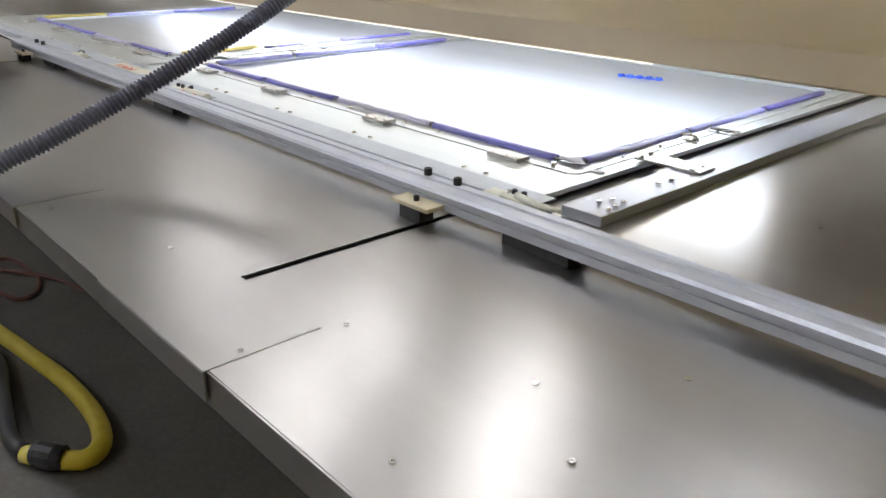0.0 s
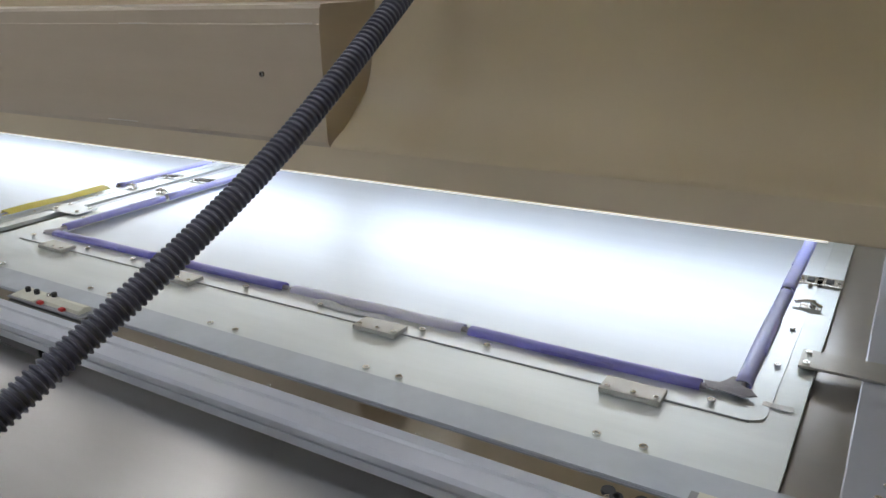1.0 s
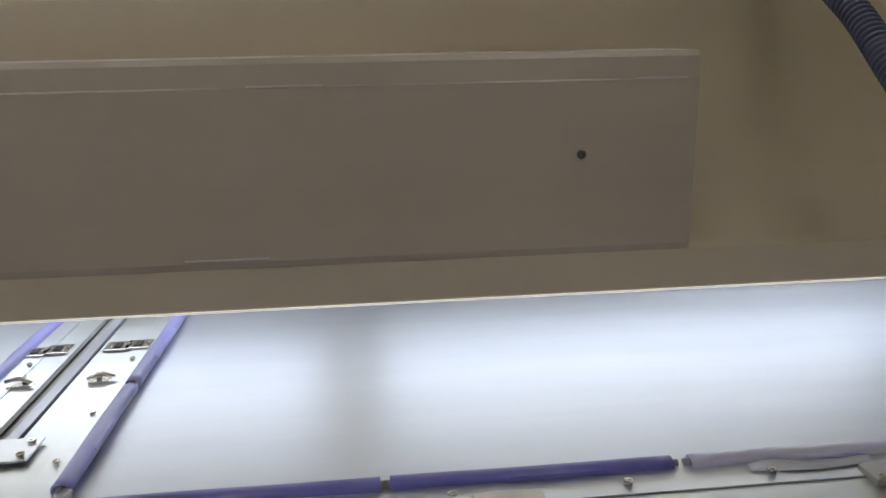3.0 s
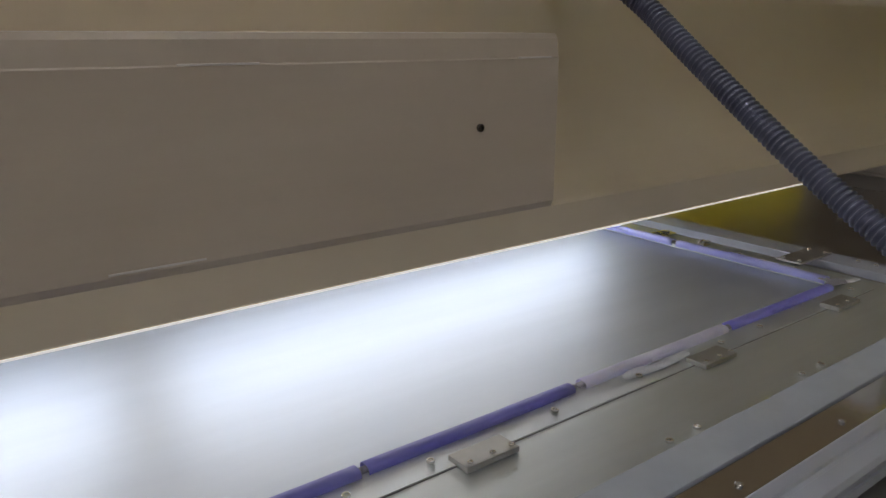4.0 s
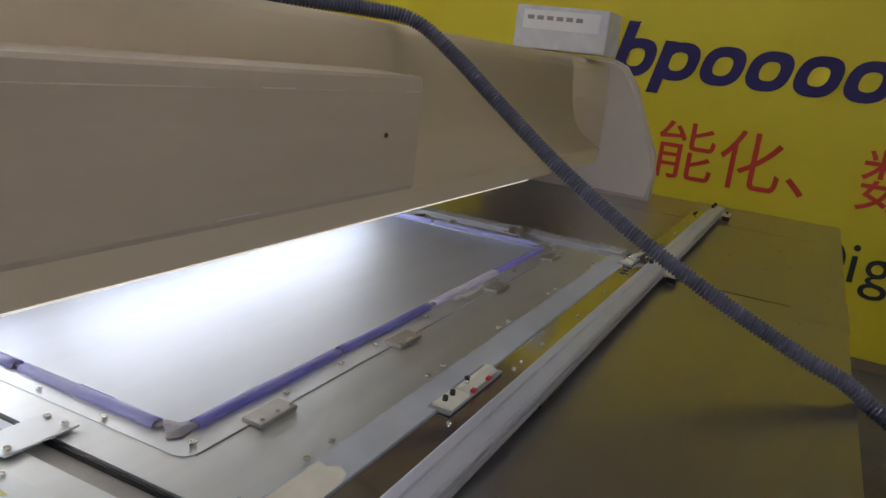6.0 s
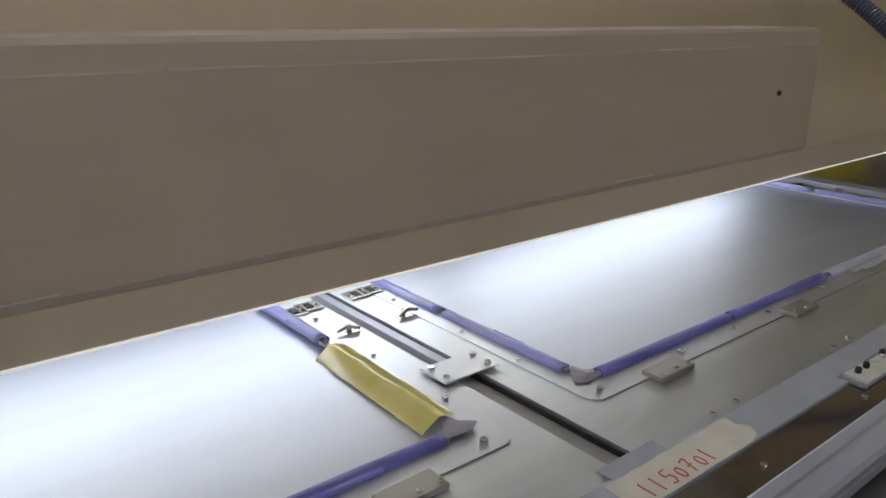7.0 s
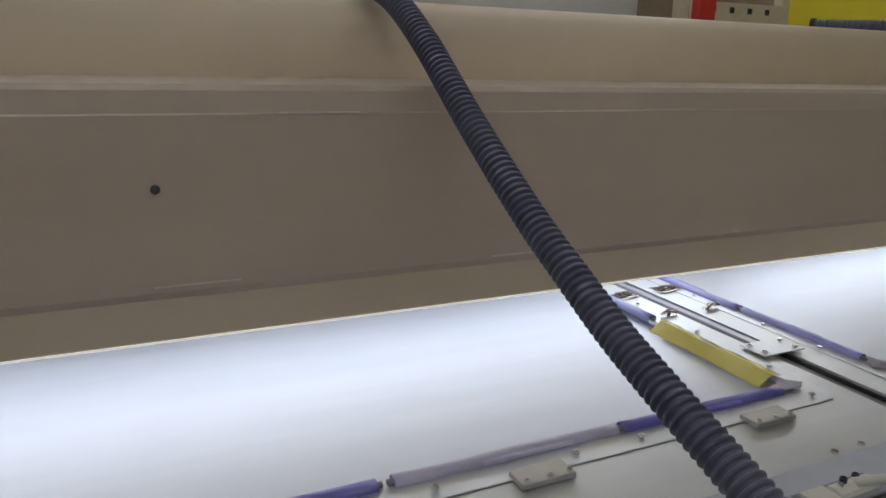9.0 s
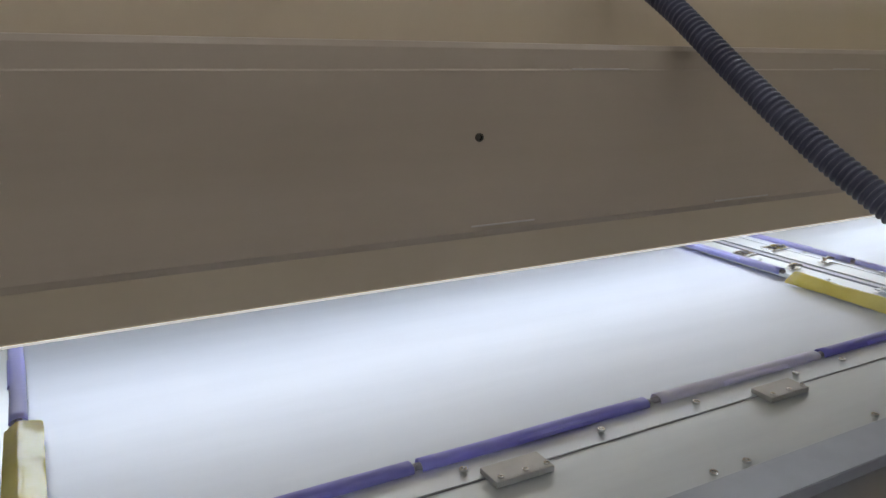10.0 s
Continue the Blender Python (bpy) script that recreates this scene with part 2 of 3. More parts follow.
def extrude_x(profile, x0, x1, bm=None, cuts=1):
    """A closed (y, z) outline swept along x."""
    bm = bm or bmesh.new()
    rings = []
    for k in range(cuts + 1):
        x = x0 + (x1 - x0) * k / cuts
        rings.append([bm.verts.new((x, y, z)) for y, z in profile])
    n = len(profile)
    for r, s in zip(rings, rings[1:]):
        for i in range(n):
            bm.faces.new((r[i], r[(i + 1) % n], s[(i + 1) % n], s[i]))
    bm.faces.new(rings[0][::-1])
    bm.faces.new(rings[-1])
    return bm


def tube(points, radius, sides=12, bm=None, caps=True):
    """A round tube along points; radius is a number or one per point."""
    bm = bm or bmesh.new()
    pts = [Vector(p) for p in points]
    rad = radius if hasattr(radius, "__len__") else [radius] * len(pts)
    up = Vector((1, 0, 0))
    rings = []
    for i, p in enumerate(pts):
        d = (pts[min(i + 1, len(pts) - 1)] - pts[max(i - 1, 0)]).normalized()
        a = (up - d * up.dot(d))
        if a.length < 1e-4:
            a = d.orthogonal()
        a.normalize()
        b = d.cross(a)
        up = a
        rings.append([bm.verts.new(p + (a * math.cos(2 * math.pi * k / sides) + b * math.sin(2 * math.pi * k / sides)) * rad[i])
                      for k in range(sides)])
    for r, s in zip(rings, rings[1:]):
        for k in range(sides):
            bm.faces.new((r[k], r[(k + 1) % sides], s[(k + 1) % sides], s[k]))
    if caps:
        bm.faces.new(rings[0][::-1])
        bm.faces.new(rings[-1])
    return bm


def cyl(x, y, z0, z1, r, sides=16, top=None, bm=None):
    return tube([(x, y, z0), (x, y, z1)], [r, r if top is None else top], sides, bm)


def spline(ctrl, n):
    """A smooth curve through control points, with even steps."""
    c = [Vector(p) for p in ctrl]
    c = [2 * c[0] - c[1]] + c + [2 * c[-1] - c[-2]]
    raw = []
    for i in range(1, len(c) - 2):
        for k in range(40):
            t = k / 40
            raw.append(0.5 * (2 * c[i] + (c[i + 1] - c[i - 1]) * t + (2 * c[i - 1] - 5 * c[i] + 4 * c[i + 1] - c[i + 2]) * t * t
                              + (3 * c[i] - c[i - 1] - 3 * c[i + 1] + c[i + 2]) * t ** 3))
    raw.append(c[-2])
    run = [0.0]
    for a, b in zip(raw, raw[1:]):
        run.append(run[-1] + (b - a).length)
    out, j = [], 0
    for k in range(n):
        s = run[-1] * k / (n - 1)
        while j < len(run) - 2 and run[j + 1] < s:
            j += 1
        f = (s - run[j]) / max(1e-9, run[j + 1] - run[j])
        out.append(raw[j].lerp(raw[j + 1], min(1, f)))
    return out, run[-1]


def screw_mesh(name, r, h, material, socket):
    bm = bmesh.new()
    n = 14
    prof = [(r * 1.25, 0.0), (r * 1.25, h * 0.16), (r, h * 0.18), (r, h * 0.55), (r * 0.82, h * 0.9), (r * 0.5, h)]
    if socket:
        prof = [(r * 0.9, 0.0), (r, h * 0.06), (r, h * 0.92), (r * 0.9, h), (r * 0.55, h)]
    rings = [[bm.verts.new((a * math.cos(2 * math.pi * k / n), a * math.sin(2 * math.pi * k / n), z)) for k in range(n)] for a, z in prof]
    deep = prof[-1]
    rings.append([bm.verts.new((deep[0] * 0.9 * math.cos(2 * math.pi * k / n), deep[0] * 0.9 * math.sin(2 * math.pi * k / n),
                                deep[1] - h * 0.4)) for k in range(n)])
    for a, b in zip(rings, rings[1:]):
        for k in range(n):
            bm.faces.new((a[k], a[(k + 1) % n], b[(k + 1) % n], b[k]))
    bm.faces.new(rings[-1])
    bmesh.ops.recalc_face_normals(bm, faces=bm.faces)
    me = bpy.data.meshes.new(name)
    bm.to_mesh(me)
    bm.free()
    me.materials.append(material)
    return me


SCREW = screw_mesh("pan_screw", 0.0043, 0.0030, M_SCREW, True)
CHROME_SCREW = screw_mesh("chrome_screw", 0.0046, 0.0036, M_CHROME, True)
BOLT = screw_mesh("socket_bolt", 0.0056, 0.010, M_BLACK, True)


def fasten(parent, name, mesh, x, y, z, rot=None, size=1.0):
    ob = new(name, mesh)
    ob.parent = parent
    ob.location = Vector((x, y, z)) - origin(parent)
    ob.rotation_euler = rot or (random.uniform(-0.05, 0.05), random.uniform(-0.05, 0.05), random.uniform(0, 6))
    ob.scale = (size, size, size)
    return ob


# ---- the hall ----
tagged(part("floor", slab(-6.5, 4.0, -5.0, 5.0, -0.1, 0.0), M_FLOOR), "worn grey-brown concrete workshop floor", "floor", kind="structure")
tagged(part("ceiling", slab(-6.5, 4.0, -5.0, 5.0, 3.6, 3.7), M_CEIL), "plain white ceiling boards", "ceiling", kind="structure")
tagged(part("wall_east", slab(WALL_X + 0.01, WALL_X + 0.2, -5.0, 5.0, 0.0, 3.6), M_EASTWALL), "wall behind a yellow banner, unseen above it, coloured brown for the table's reflection", "wall", kind="structure")
tagged(part("wall_west", slab(-6.7, -6.5, -5.0, 5.0, 0.0, 3.6), M_WALL), "plain painted hall wall", "wall", kind="structure")
tagged(part("wall_north", slab(-6.5, 4.0, 5.0, 5.2, 0.0, 3.6), M_WALL), "plain painted hall wall", "wall", kind="structure")
tagged(part("wall_south", slab(-6.5, 4.0, -5.2, -5.0, 0.0, 3.6), M_WALL), "plain painted hall wall", "wall", kind="structure")


def ceiling_lamp(x, y, turn):
    lamp = thing("ceiling_lamp", (x, y, 3.55), "white twin-tube fluorescent batten on the ceiling", "lamp", "ceiling lamps")
    m = Matrix.Translation((x, y, 0)) @ Matrix.Rotation(radians(turn), 4, "Z")
    part("housing", turned(box(-0.62, 0.62, -0.07, 0.07, 3.55, 3.598, 0.006), m), M_CEIL, lamp)
    for s in (-0.035, 0.035):
        part("tube", turned(tube([(-0.58, s, 3.53), (0.58, s, 3.53)], 0.013, 10), m), M_DIMTUBE if turn == 120 else M_TUBE, lamp, smooth=True)


for lx, ly, turn in LAMPS:
    ceiling_lamp(lx, ly, turn)


# ---- banner ----
def printed(name, body, size, y, z, material, parent, shear=0.0, bold=0.0):
    """Built-in letters on the banner, read from the machine's side; y, z is the lower start of the line."""
    c = bpy.data.curves.new(name, "FONT")
    c.body, c.size, c.shear, c.offset = body, size, shear, bold
    tmp = bpy.data.objects.new(name, c)
    scene.collection.objects.link(tmp)
    me = bpy.data.meshes.new_from_object(tmp.evaluated_get(bpy.context.evaluated_depsgraph_get()))
    bpy.data.objects.remove(tmp)
    me.transform(Matrix.Translation((WALL_X - 0.008, y, z)) @ Matrix(((0, 0, -1, 0), (-1, 0, 0, 0), (0, 1, 0, 0), (0, 0, 0, 1))))
    me.transform(Matrix.Translation(-origin(parent)))
    me.materials.clear()
    me.materials.append(material)
    ob = new(name, me)
    ob.parent = parent
    return ob


banner = thing("banner", (WALL_X, 0, 0.12), "bright yellow vinyl banner with red and navy printing on the wall", "banner")
part("sheet", slab(WALL_X - 0.004, WALL_X + 0.008, -2.6, 3.36, 0.06, 2.30), M_YELLOW, banner)


def sheared(pts, z0):
    return [(y - 0.22 * (z - z0), z) for y, z in pts]


def flat_shape(outline, hole=None):
    """A thin printed shape in the banner's plane, with an optional opening of as many points."""
    bm = bmesh.new()
    x = WALL_X - 0.008
    out = [bm.verts.new((x, y, z)) for y, z in outline]
    if hole:
        inn = [bm.verts.new((x, y, z)) for y, z in hole]
        n = len(out)
        for k in range(n):
            bm.faces.new((out[k], out[(k + 1) % n], inn[(k + 1) % n], inn[k]))
    else:
        bm.faces.new(out)
    return bm


def oval(cy, cz, ry, rz, n=28):
    return [(cy + ry * math.copysign(abs(math.cos(2 * math.pi * k / n)) ** 0.8, math.cos(2 * math.pi * k / n)),
             cz + rz * math.copysign(abs(math.sin(2 * math.pi * k / n)) ** 0.8, math.sin(2 * math.pi * k / n))) for k in range(n)]


# logo, drawn as plain slanted shapes
for k in range(8):
    cy = LOGO_Y - LOGO_STEP * k
    tall = {0: 0.6, 1: -0.35}.get(k, 0)
    o = oval(cy, LOGO_Z + LOGO_H / 2, LOGO_STEP * 0.46, LOGO_H / 2)
    i = oval(cy, LOGO_Z + LOGO_H / 2, LOGO_STEP * 0.20, LOGO_H * 0.24)
    part("logo_shape", flat_shape(sheared(o, LOGO_Z), sheared(i, LOGO_Z)), M_NAVY, banner)
    if tall:
        za, zb = (LOGO_Z, LOGO_Z + LOGO_H * 1.42) if tall > 0 else (LOGO_Z - LOGO_H * 0.36, LOGO_Z + LOGO_H)
        ya = cy + LOGO_STEP * 0.46
        bar = flat_shape(sheared([(ya, za), (ya - LOGO_STEP * 0.28, za), (ya - LOGO_STEP * 0.28, zb), (ya, zb)], LOGO_Z))
        bmesh.ops.translate(bar, verts=bar.verts, vec=(-0.002, 0, 0))
        part("logo_shape", bar, M_NAVY, banner)
for k, ch in enumerate("能化、数"):
    printed("slogan_character", ch, CJK_SIZE, CJK_Y - CJK_SIZE * CJK_STEP * k, CJK_Z, M_REDPR, banner)
for k, (ch, adv) in enumerate((("D", 0.0), ("i", 0.72), ("g", 0.98), ("i", 1.58), ("t", 1.84))):
    printed("subtitle_letter", ch, LAT_SIZE, LAT_Y - LAT_SIZE * adv, LAT_Z, M_BLKPR, banner)

# ---- rack behind the machine ----
rack = thing("storage_rack", (1.75, 2.1, 0.0), "beige perforated steel storage rack", "rack")
for px in (1.42, 2.04):
    part("post", box(px - 0.025, px + 0.025, 2.0, 2.05, 0.0, 2.1, 0.003), M_BEIGE, rack)
for bz in (0.5, 1.42, 2.0):
    part("shelf", box(1.40, 2.06, 2.0, 2.40, bz, bz + 0.02, 0.002), M_BEIGE, rack)
    part("shelf_beam", box(1.445, 2.015, 1.985, 1.999, bz - 0.03, bz + 0.10, 0.002), M_BEIGE, rack)
for k in range(4):
    part("hole", box(1.56 + 0.11 * k, 1.585 + 0.11 * k, 1.981, 1.9845, 1.475, 1.50), M_BLACK, rack)
crate = thing("red_crate", (1.49, 2.0, 1.54), "small red plastic crate on the rack shelf", "crate")
part("bin", slab(1.44, 1.53, 1.93, 1.978, 1.40, 1.60), M_RED, crate)
part("lip", box(1.435, 1.535, 1.925, 1.980, 1.597, 1.607, 0.002), M_RED, crate)

# ---- worktable ----
table = thing("worktable", (0.4, 0.2, 0.0), "long satin stainless steel worktable with narrow dark guide slots", "worktable")
X0, X1, Y0, Y1 = -3.2, TABLE_R, -0.69, 1.5
slots = [(SLOT_A - 0.006, SLOT_A + 0.006, -0.607, -0.10), (SLOT_B - 0.004, SLOT_B + 0.004, -0.63, 0.5),
         (-0.45, -0.442, -0.607, -0.10)]
part("tabletop", slab(X0, X1, Y0, Y1, T - 0.004, T, slots), M_TABLE, table)
part("underframe", slab(X0 + 0.03, X1 - 0.03, Y0 + 0.03, Y1 - 0.03, T - 0.06, T - 0.03), M_DARK, table)
part("front_lip", box(X0, X1, Y0 - 0.002, Y0 + 0.002, T - 0.035, T - 0.001), M_TABLE, table)
part("end_lip", box(X1 - 0.002, X1 + 0.002, Y0, Y1, T - 0.035, T - 0.001), M_TABLE, table)
for a, b in ((1.163, 1.404), (0.2, 0.86)):
    ov = slab(a, b, -0.695, -0.578, T - 0.001, T + 0.0007)
    slab(a, b, -0.6955, -0.6935, T - 0.03, T - 0.001, bm=ov)
    part("cover_sheet", ov, M_TABLE, table)
for lx in (-3.0, -1.6, -0.2, 1.2, 2.4):
    for ly in (-0.15, 1.3):
        part("leg", box(lx - 0.03, lx + 0.03, ly - 0.03, ly + 0.03, 0.0, T - 0.06, 0.004), M_STEELG, table)
for px, py in ((1.60, -0.651), (1.683, -0.557), (1.68, -0.399), (1.394, -0.655), (1.416, -0.557), (0.9, -0.66), (1.13, -0.60),
               (1.9, -0.52), (2.0, -0.40), (2.1, -0.62), (2.35, -0.45), (1.6, -0.50), (2.4, -0.2), (2.3, 0.1), (1.75, 0.25), (1.6, 0.05),
               (1.95, -0.15), (2.45, -0.56), (2.5, -0.64)):
    fasten(table, "screw", SCREW, px, py, T, size=0.7)


# ---- clamping frames ----
def half_tube(p0, p1, r, width, material, parent, name="clip", label="", flare=0.0, seed=0):
    """An open plastic channel snapped over the frame's edge: an arc profile with wall thickness, a little wavy."""
    rnd = random.Random(seed)
    p0, p1 = Vector(p0), Vector(p1)
    d = (p1 - p0).normalized()
    side = Vector((-d.y, d.x, 0))
    n, cuts = 12, 16
    bm = bmesh.new()
    rows_o, rows_i = [], []
    ph = rnd.uniform(0, 6)
    for c in range(cuts + 1):
        f = c / cuts
        mid = p0.lerp(p1, f) + side * 0.0004 * math.sin(f * 7 + ph)
        k = 1 + 0.015 * math.sin(f * 9 + ph) + flare * (abs(f - 0.5) * 2) ** 4
        ro, ri = [], []
        for a in range(n + 1):
            ang = math.pi * (-0.18 + 1.36 * a / n)
            ca, sa = math.cos(ang), math.sin(ang)
            u = side * math.copysign(abs(ca) ** 0.75, ca) * width * k + Vector((0, 0, 1)) * math.copysign(abs(sa) ** 0.75, sa) * r * k
            ro.append(bm.verts.new(mid + u))
            ri.append(bm.verts.new(mid + u * 0.84))
        rows_o.append(ro)
        rows_i.append(ri)
    for c in range(cuts):
        for a in range(n):
            bm.faces.new((rows_o[c][a], rows_o[c][a + 1], rows_o[c + 1][a + 1], rows_o[c + 1][a]))
            bm.faces.new((rows_i[c][a], rows_i[c + 1][a], rows_i[c + 1][a + 1], rows_i[c][a + 1]))
        for a in (0, n):
            bm.faces.new((rows_o[c][a], rows_o[c + 1][a], rows_i[c + 1][a], rows_i[c][a]))
    for c in (0, cuts):
        for a in range(n):
            bm.faces.new((rows_o[c][a], rows_o[c][a + 1], rows_i[c][a + 1], rows_i[c][a]))
    clip = part(name, bm, material, parent, label, smooth=True)
    a, b = rnd.uniform(0.28, 0.42), rnd.uniform(0.60, 0.78)
    q0, q1 = p0.lerp(p1, a), p0.lerp(p1, b)
    w = width * 1.02
    sgn = -1 if abs(d.x) > 0.5 else rnd.choice((-1, 1))
    tb = bmesh.new()
    rows = []
    for q, lift in ((q0, 0.0), (q0.lerp(q1, 0.08), 0.0012), (q0.lerp(q1, 0.92), 0.0012), (q1, 0.0)):
        rows.append([tb.verts.new(q + side * (w * sgn * e) + Vector((0, 0, z + lift))) for e, z in ((0.80, r * 0.72), (1.06, r * 0.48), (1.10, r * 0.05), (0.86, r * 0.05))])
    for ra, rb in zip(rows, rows[1:]):
        for i in range(4):
            tb.faces.new((ra[i], ra[(i + 1) % 4], rb[(i + 1) % 4], rb[i]))
    tb.faces.new(rows[0][::-1])
    tb.faces.new(rows[-1])
    part("tongue", tb, material, clip)
    for e0, e1 in ((p0, p0 + d * 0.012), (p1 - d * 0.012, p1)):
        off = -d * 0.006 if e0 == p0 else d * 0.006
        part("core", tube([e0 + off + Vector((0, 0, 0.001)), e1 + off + Vector((0, 0, 0.001))], r * 0.55, 8), M_GREYPL, clip, smooth=True)
    return clip


def ring(x0, x1, y0, y1, hx0, hx1, hy0, hy1, z0, z1, r, n=6):
    """A rim with rounded outer corners round a rectangular opening."""
    bm = bmesh.new()
    outer, inner = [], []
    for cx, cy, a0, ix, iy in ((x0 + r, y0 + r, 180, hx0, hy0), (x1 - r, y0 + r, 270, hx1, hy0), (x1 - r, y1 - r, 0, hx1, hy1), (x0 + r, y1 - r, 90, hx0, hy1)):
        for k in range(n + 1):
            a = radians(a0 + 90 * k / n)
            outer.append((cx + r * math.cos(a), cy + r * math.sin(a)))
            inner.append((ix, iy))
    m = len(outer)
    vo = [[bm.verts.new((x, y, z)) for x, y in outer] for z in (z0, z1)]
    corner = {}
    vi = [[corner.setdefault((x, y, z), None) or corner.update({(x, y, z): bm.verts.new((x, y, z))}) or corner[x, y, z] for x, y in inner] for z in (z0, z1)]
    for k in range(m):
        j = (k + 1) % m
        top = [vo[1][k], vo[1][j], vi[1][j]] + ([vi[1][k]] if vi[1][k] is not vi[1][j] else [])
        bm.faces.new(top)
        bm.faces.new((vo[0][k], vo[0][j], vo[1][j], vo[1][k]))
        if vi[1][k] is not vi[1][j]:
            bm.faces.new((vi[0][k], vi[0][j], vi[1][j], vi[1][k]))
    return bm


def hinge_plate(parent, xr, yf):
    x0, x1, y0, y1 = xr - 0.066, xr, yf, yf + 0.030
    h = part("hinge_plate", box(x0, x1, y0, y1, P + 0.0005, P + 0.0070, 0.0010), M_HINGE, parent, "worn nickel hinge plate")
    for fx in (0.12, 0.55, 0.92):
        fasten(h, "screw", SCREW, x0 + 0.066 * fx, y0 + 0.006, P + 0.0070, size=0.70)


def latch(parent, x, y, s):
    """A little toggle latch: base plate with screws, arm and thumb lever."""
    l = part("latch", box(x - 0.013, x + 0.013, y - 0.008, y + 0.008, P, P + 0.002, 0.0006), M_SCREW, parent)
    part("lever", tube([(x - 0.014 * s, y - 0.006, P + 0.006), (x + 0.004 * s, y, P + 0.010), (x + 0.020 * s, y - 0.003, P + 0.007)], [0.0022, 0.0032, 0.0024], 8), M_SCREW, l, smooth=True)
    part("hub", cyl(x - 0.002 * s, y + 0.003, P + 0.002, P + 0.010, 0.0042, 12, 0.0035), M_SCREW, l, smooth=True)


def lock_block(parent, x, y):
    b = part("lock_block", box(x - 0.017, x + 0.017, y - 0.016, y + 0.016, P, P + 0.004, 0.001), M_SCREW, parent)
    part("slot", box(x - 0.005, x + 0.005, y - 0.008, y + 0.008, P + 0.0042, P + 0.0052, 0.0004), M_BLACK, b)
    for sx in (-0.012, 0.012):
        fasten(b, "screw", SCREW, x + sx, y, P + 0.004, size=0.6)


def crumpled(cx, cy, s, seed):
    """A crushed tongue of thin plastic that sticks out between two clips."""
    rnd = random.Random(seed)
    outline = [(-0.024, -0.004), (-0.010, -0.013), (0.006, -0.011), (0.026, -0.010), (0.030, 0.004), (0.016, 0.007), (0.010, 0.013), (0.006, 0.026), (-0.004, 0.028), (-0.008, 0.010), (-0.016, 0.004)]
    bm = bmesh.new()
    layers = []
    for dz in (0.0, 0.0012):
        ring_v = [bm.verts.new((cx + s * x + rnd.uniform(-0.0015, 0.0015), cy + y + rnd.uniform(-0.0012, 0.0012), P + 0.0022 + dz + 0.0035 * abs(math.sin(3.1 * k + seed)))) for k, (x, y) in enumerate(outline)]
        layers.append((ring_v, bm.verts.new((cx + s * 0.002, cy - 0.002, P + 0.0062 + dz))))
    n = len(outline)
    for ring_v, mid in layers:
        for k in range(n):
            bm.faces.new((ring_v[k], ring_v[(k + 1) % n], mid))
    for k in range(n):
        bm.faces.new((layers[0][0][k], layers[0][0][(k + 1) % n], layers[1][0][(k + 1) % n], layers[1][0][k]))
    return bm


def clamping_frame(name, x0, x1, wx0, wx1, label):
    fr = thing(name, ((x0 + x1) / 2, 0.3, T), label, "clamping frame", "clamping frames")
    hole = (wx0, wx1, 0.008, 0.98)
    part("plate", slab(x0, x1, -0.182, 1.12, P - 0.007, P, [hole]), M_PLATE, fr)
    part("rim", ring(wx0 - 0.034, wx1 + 0.034, -0.042, 1.02, wx0, wx1, 0.008, 0.98, P + 0.0002, P + 0.0014, 0.02), M_STRIP, fr, "thin bright zinc rim")
    part("seam", slab(wx0 - 0.02, wx1 + 0.02, -0.0436, -0.0424, P - 0.002, P + 0.0006), M_STEELG, fr, "dark joint line")
    part("template_sheet", slab(wx0 - 0.012, wx1 + 0.012, -0.004, 0.992, P - 0.0115, P - 0.0075), M_BED, fr, "matt silver template sheet")
    for cx, cy in ((wx0, 0.006), (wx1, 0.006)):
        s = 1 if cx == wx0 else -1
        part("corner_piece", crumpled(cx + 0.006 * s, cy + 0.001, s, int(cx * 50)), M_GREYPL, fr, "crumpled grey corner piece")
    return fr


frame_r = clamping_frame("clamping_frame", -0.070, 1.306, 0.012, 1.243, "brushed aluminium clamping frame with violet edge clips")
frame_l = clamping_frame("clamping_frame", -1.62, -0.106, -1.414, -0.174, "brushed aluminium clamping frame with violet clips and a yellow film guard")

CZ = P + 0.002
for k, (a, b, m) in enumerate(((0.036, 0.317, M_PURPLE), (0.326, 0.604, M_PURPLE), (0.622, 0.909, M_LILAC), (0.919, 1.205, M_PURPLE))):
    half_tube((a, 0.002, CZ), (b, 0.002, CZ), 0.0074, 0.0090, m, frame_r, seed=k)
for k, (a, b, m) in enumerate(((-0.474, -0.205, M_PURPLE), (-0.770, -0.483, M_LILAC), (-1.079, -0.788, M_PURPLE), (-1.39, -1.088, M_PURPLE))):
    half_tube((a, 0.002, CZ), (b, 0.002, CZ), 0.0074, 0.0090, m, frame_l, seed=10 + k)
for fr, cx, spans in ((frame_r, 0.012, ((0.034, 0.263, M_PERI), (0.273, 0.56, M_PERI), (0.57, 0.86, M_PURPLE))),
                      (frame_r, 1.243, ((0.024, 0.318, M_PERI), (0.328, 0.61, M_PERI), (0.62, 0.90, M_PURPLE))),
                      (frame_l, -0.174, ((0.290, 0.56, M_PERI), (0.57, 0.86, M_PURPLE))),
                      (frame_l, -1.414, ((0.275, 0.55, M_PERI), (0.56, 0.85, M_PURPLE)))):
    for k, (a, b, m) in enumerate(spans):
        half_tube((cx, a, CZ), (cx, b, CZ), 0.0072, 0.0092, m, fr, seed=30 + k + int(cx * 10))


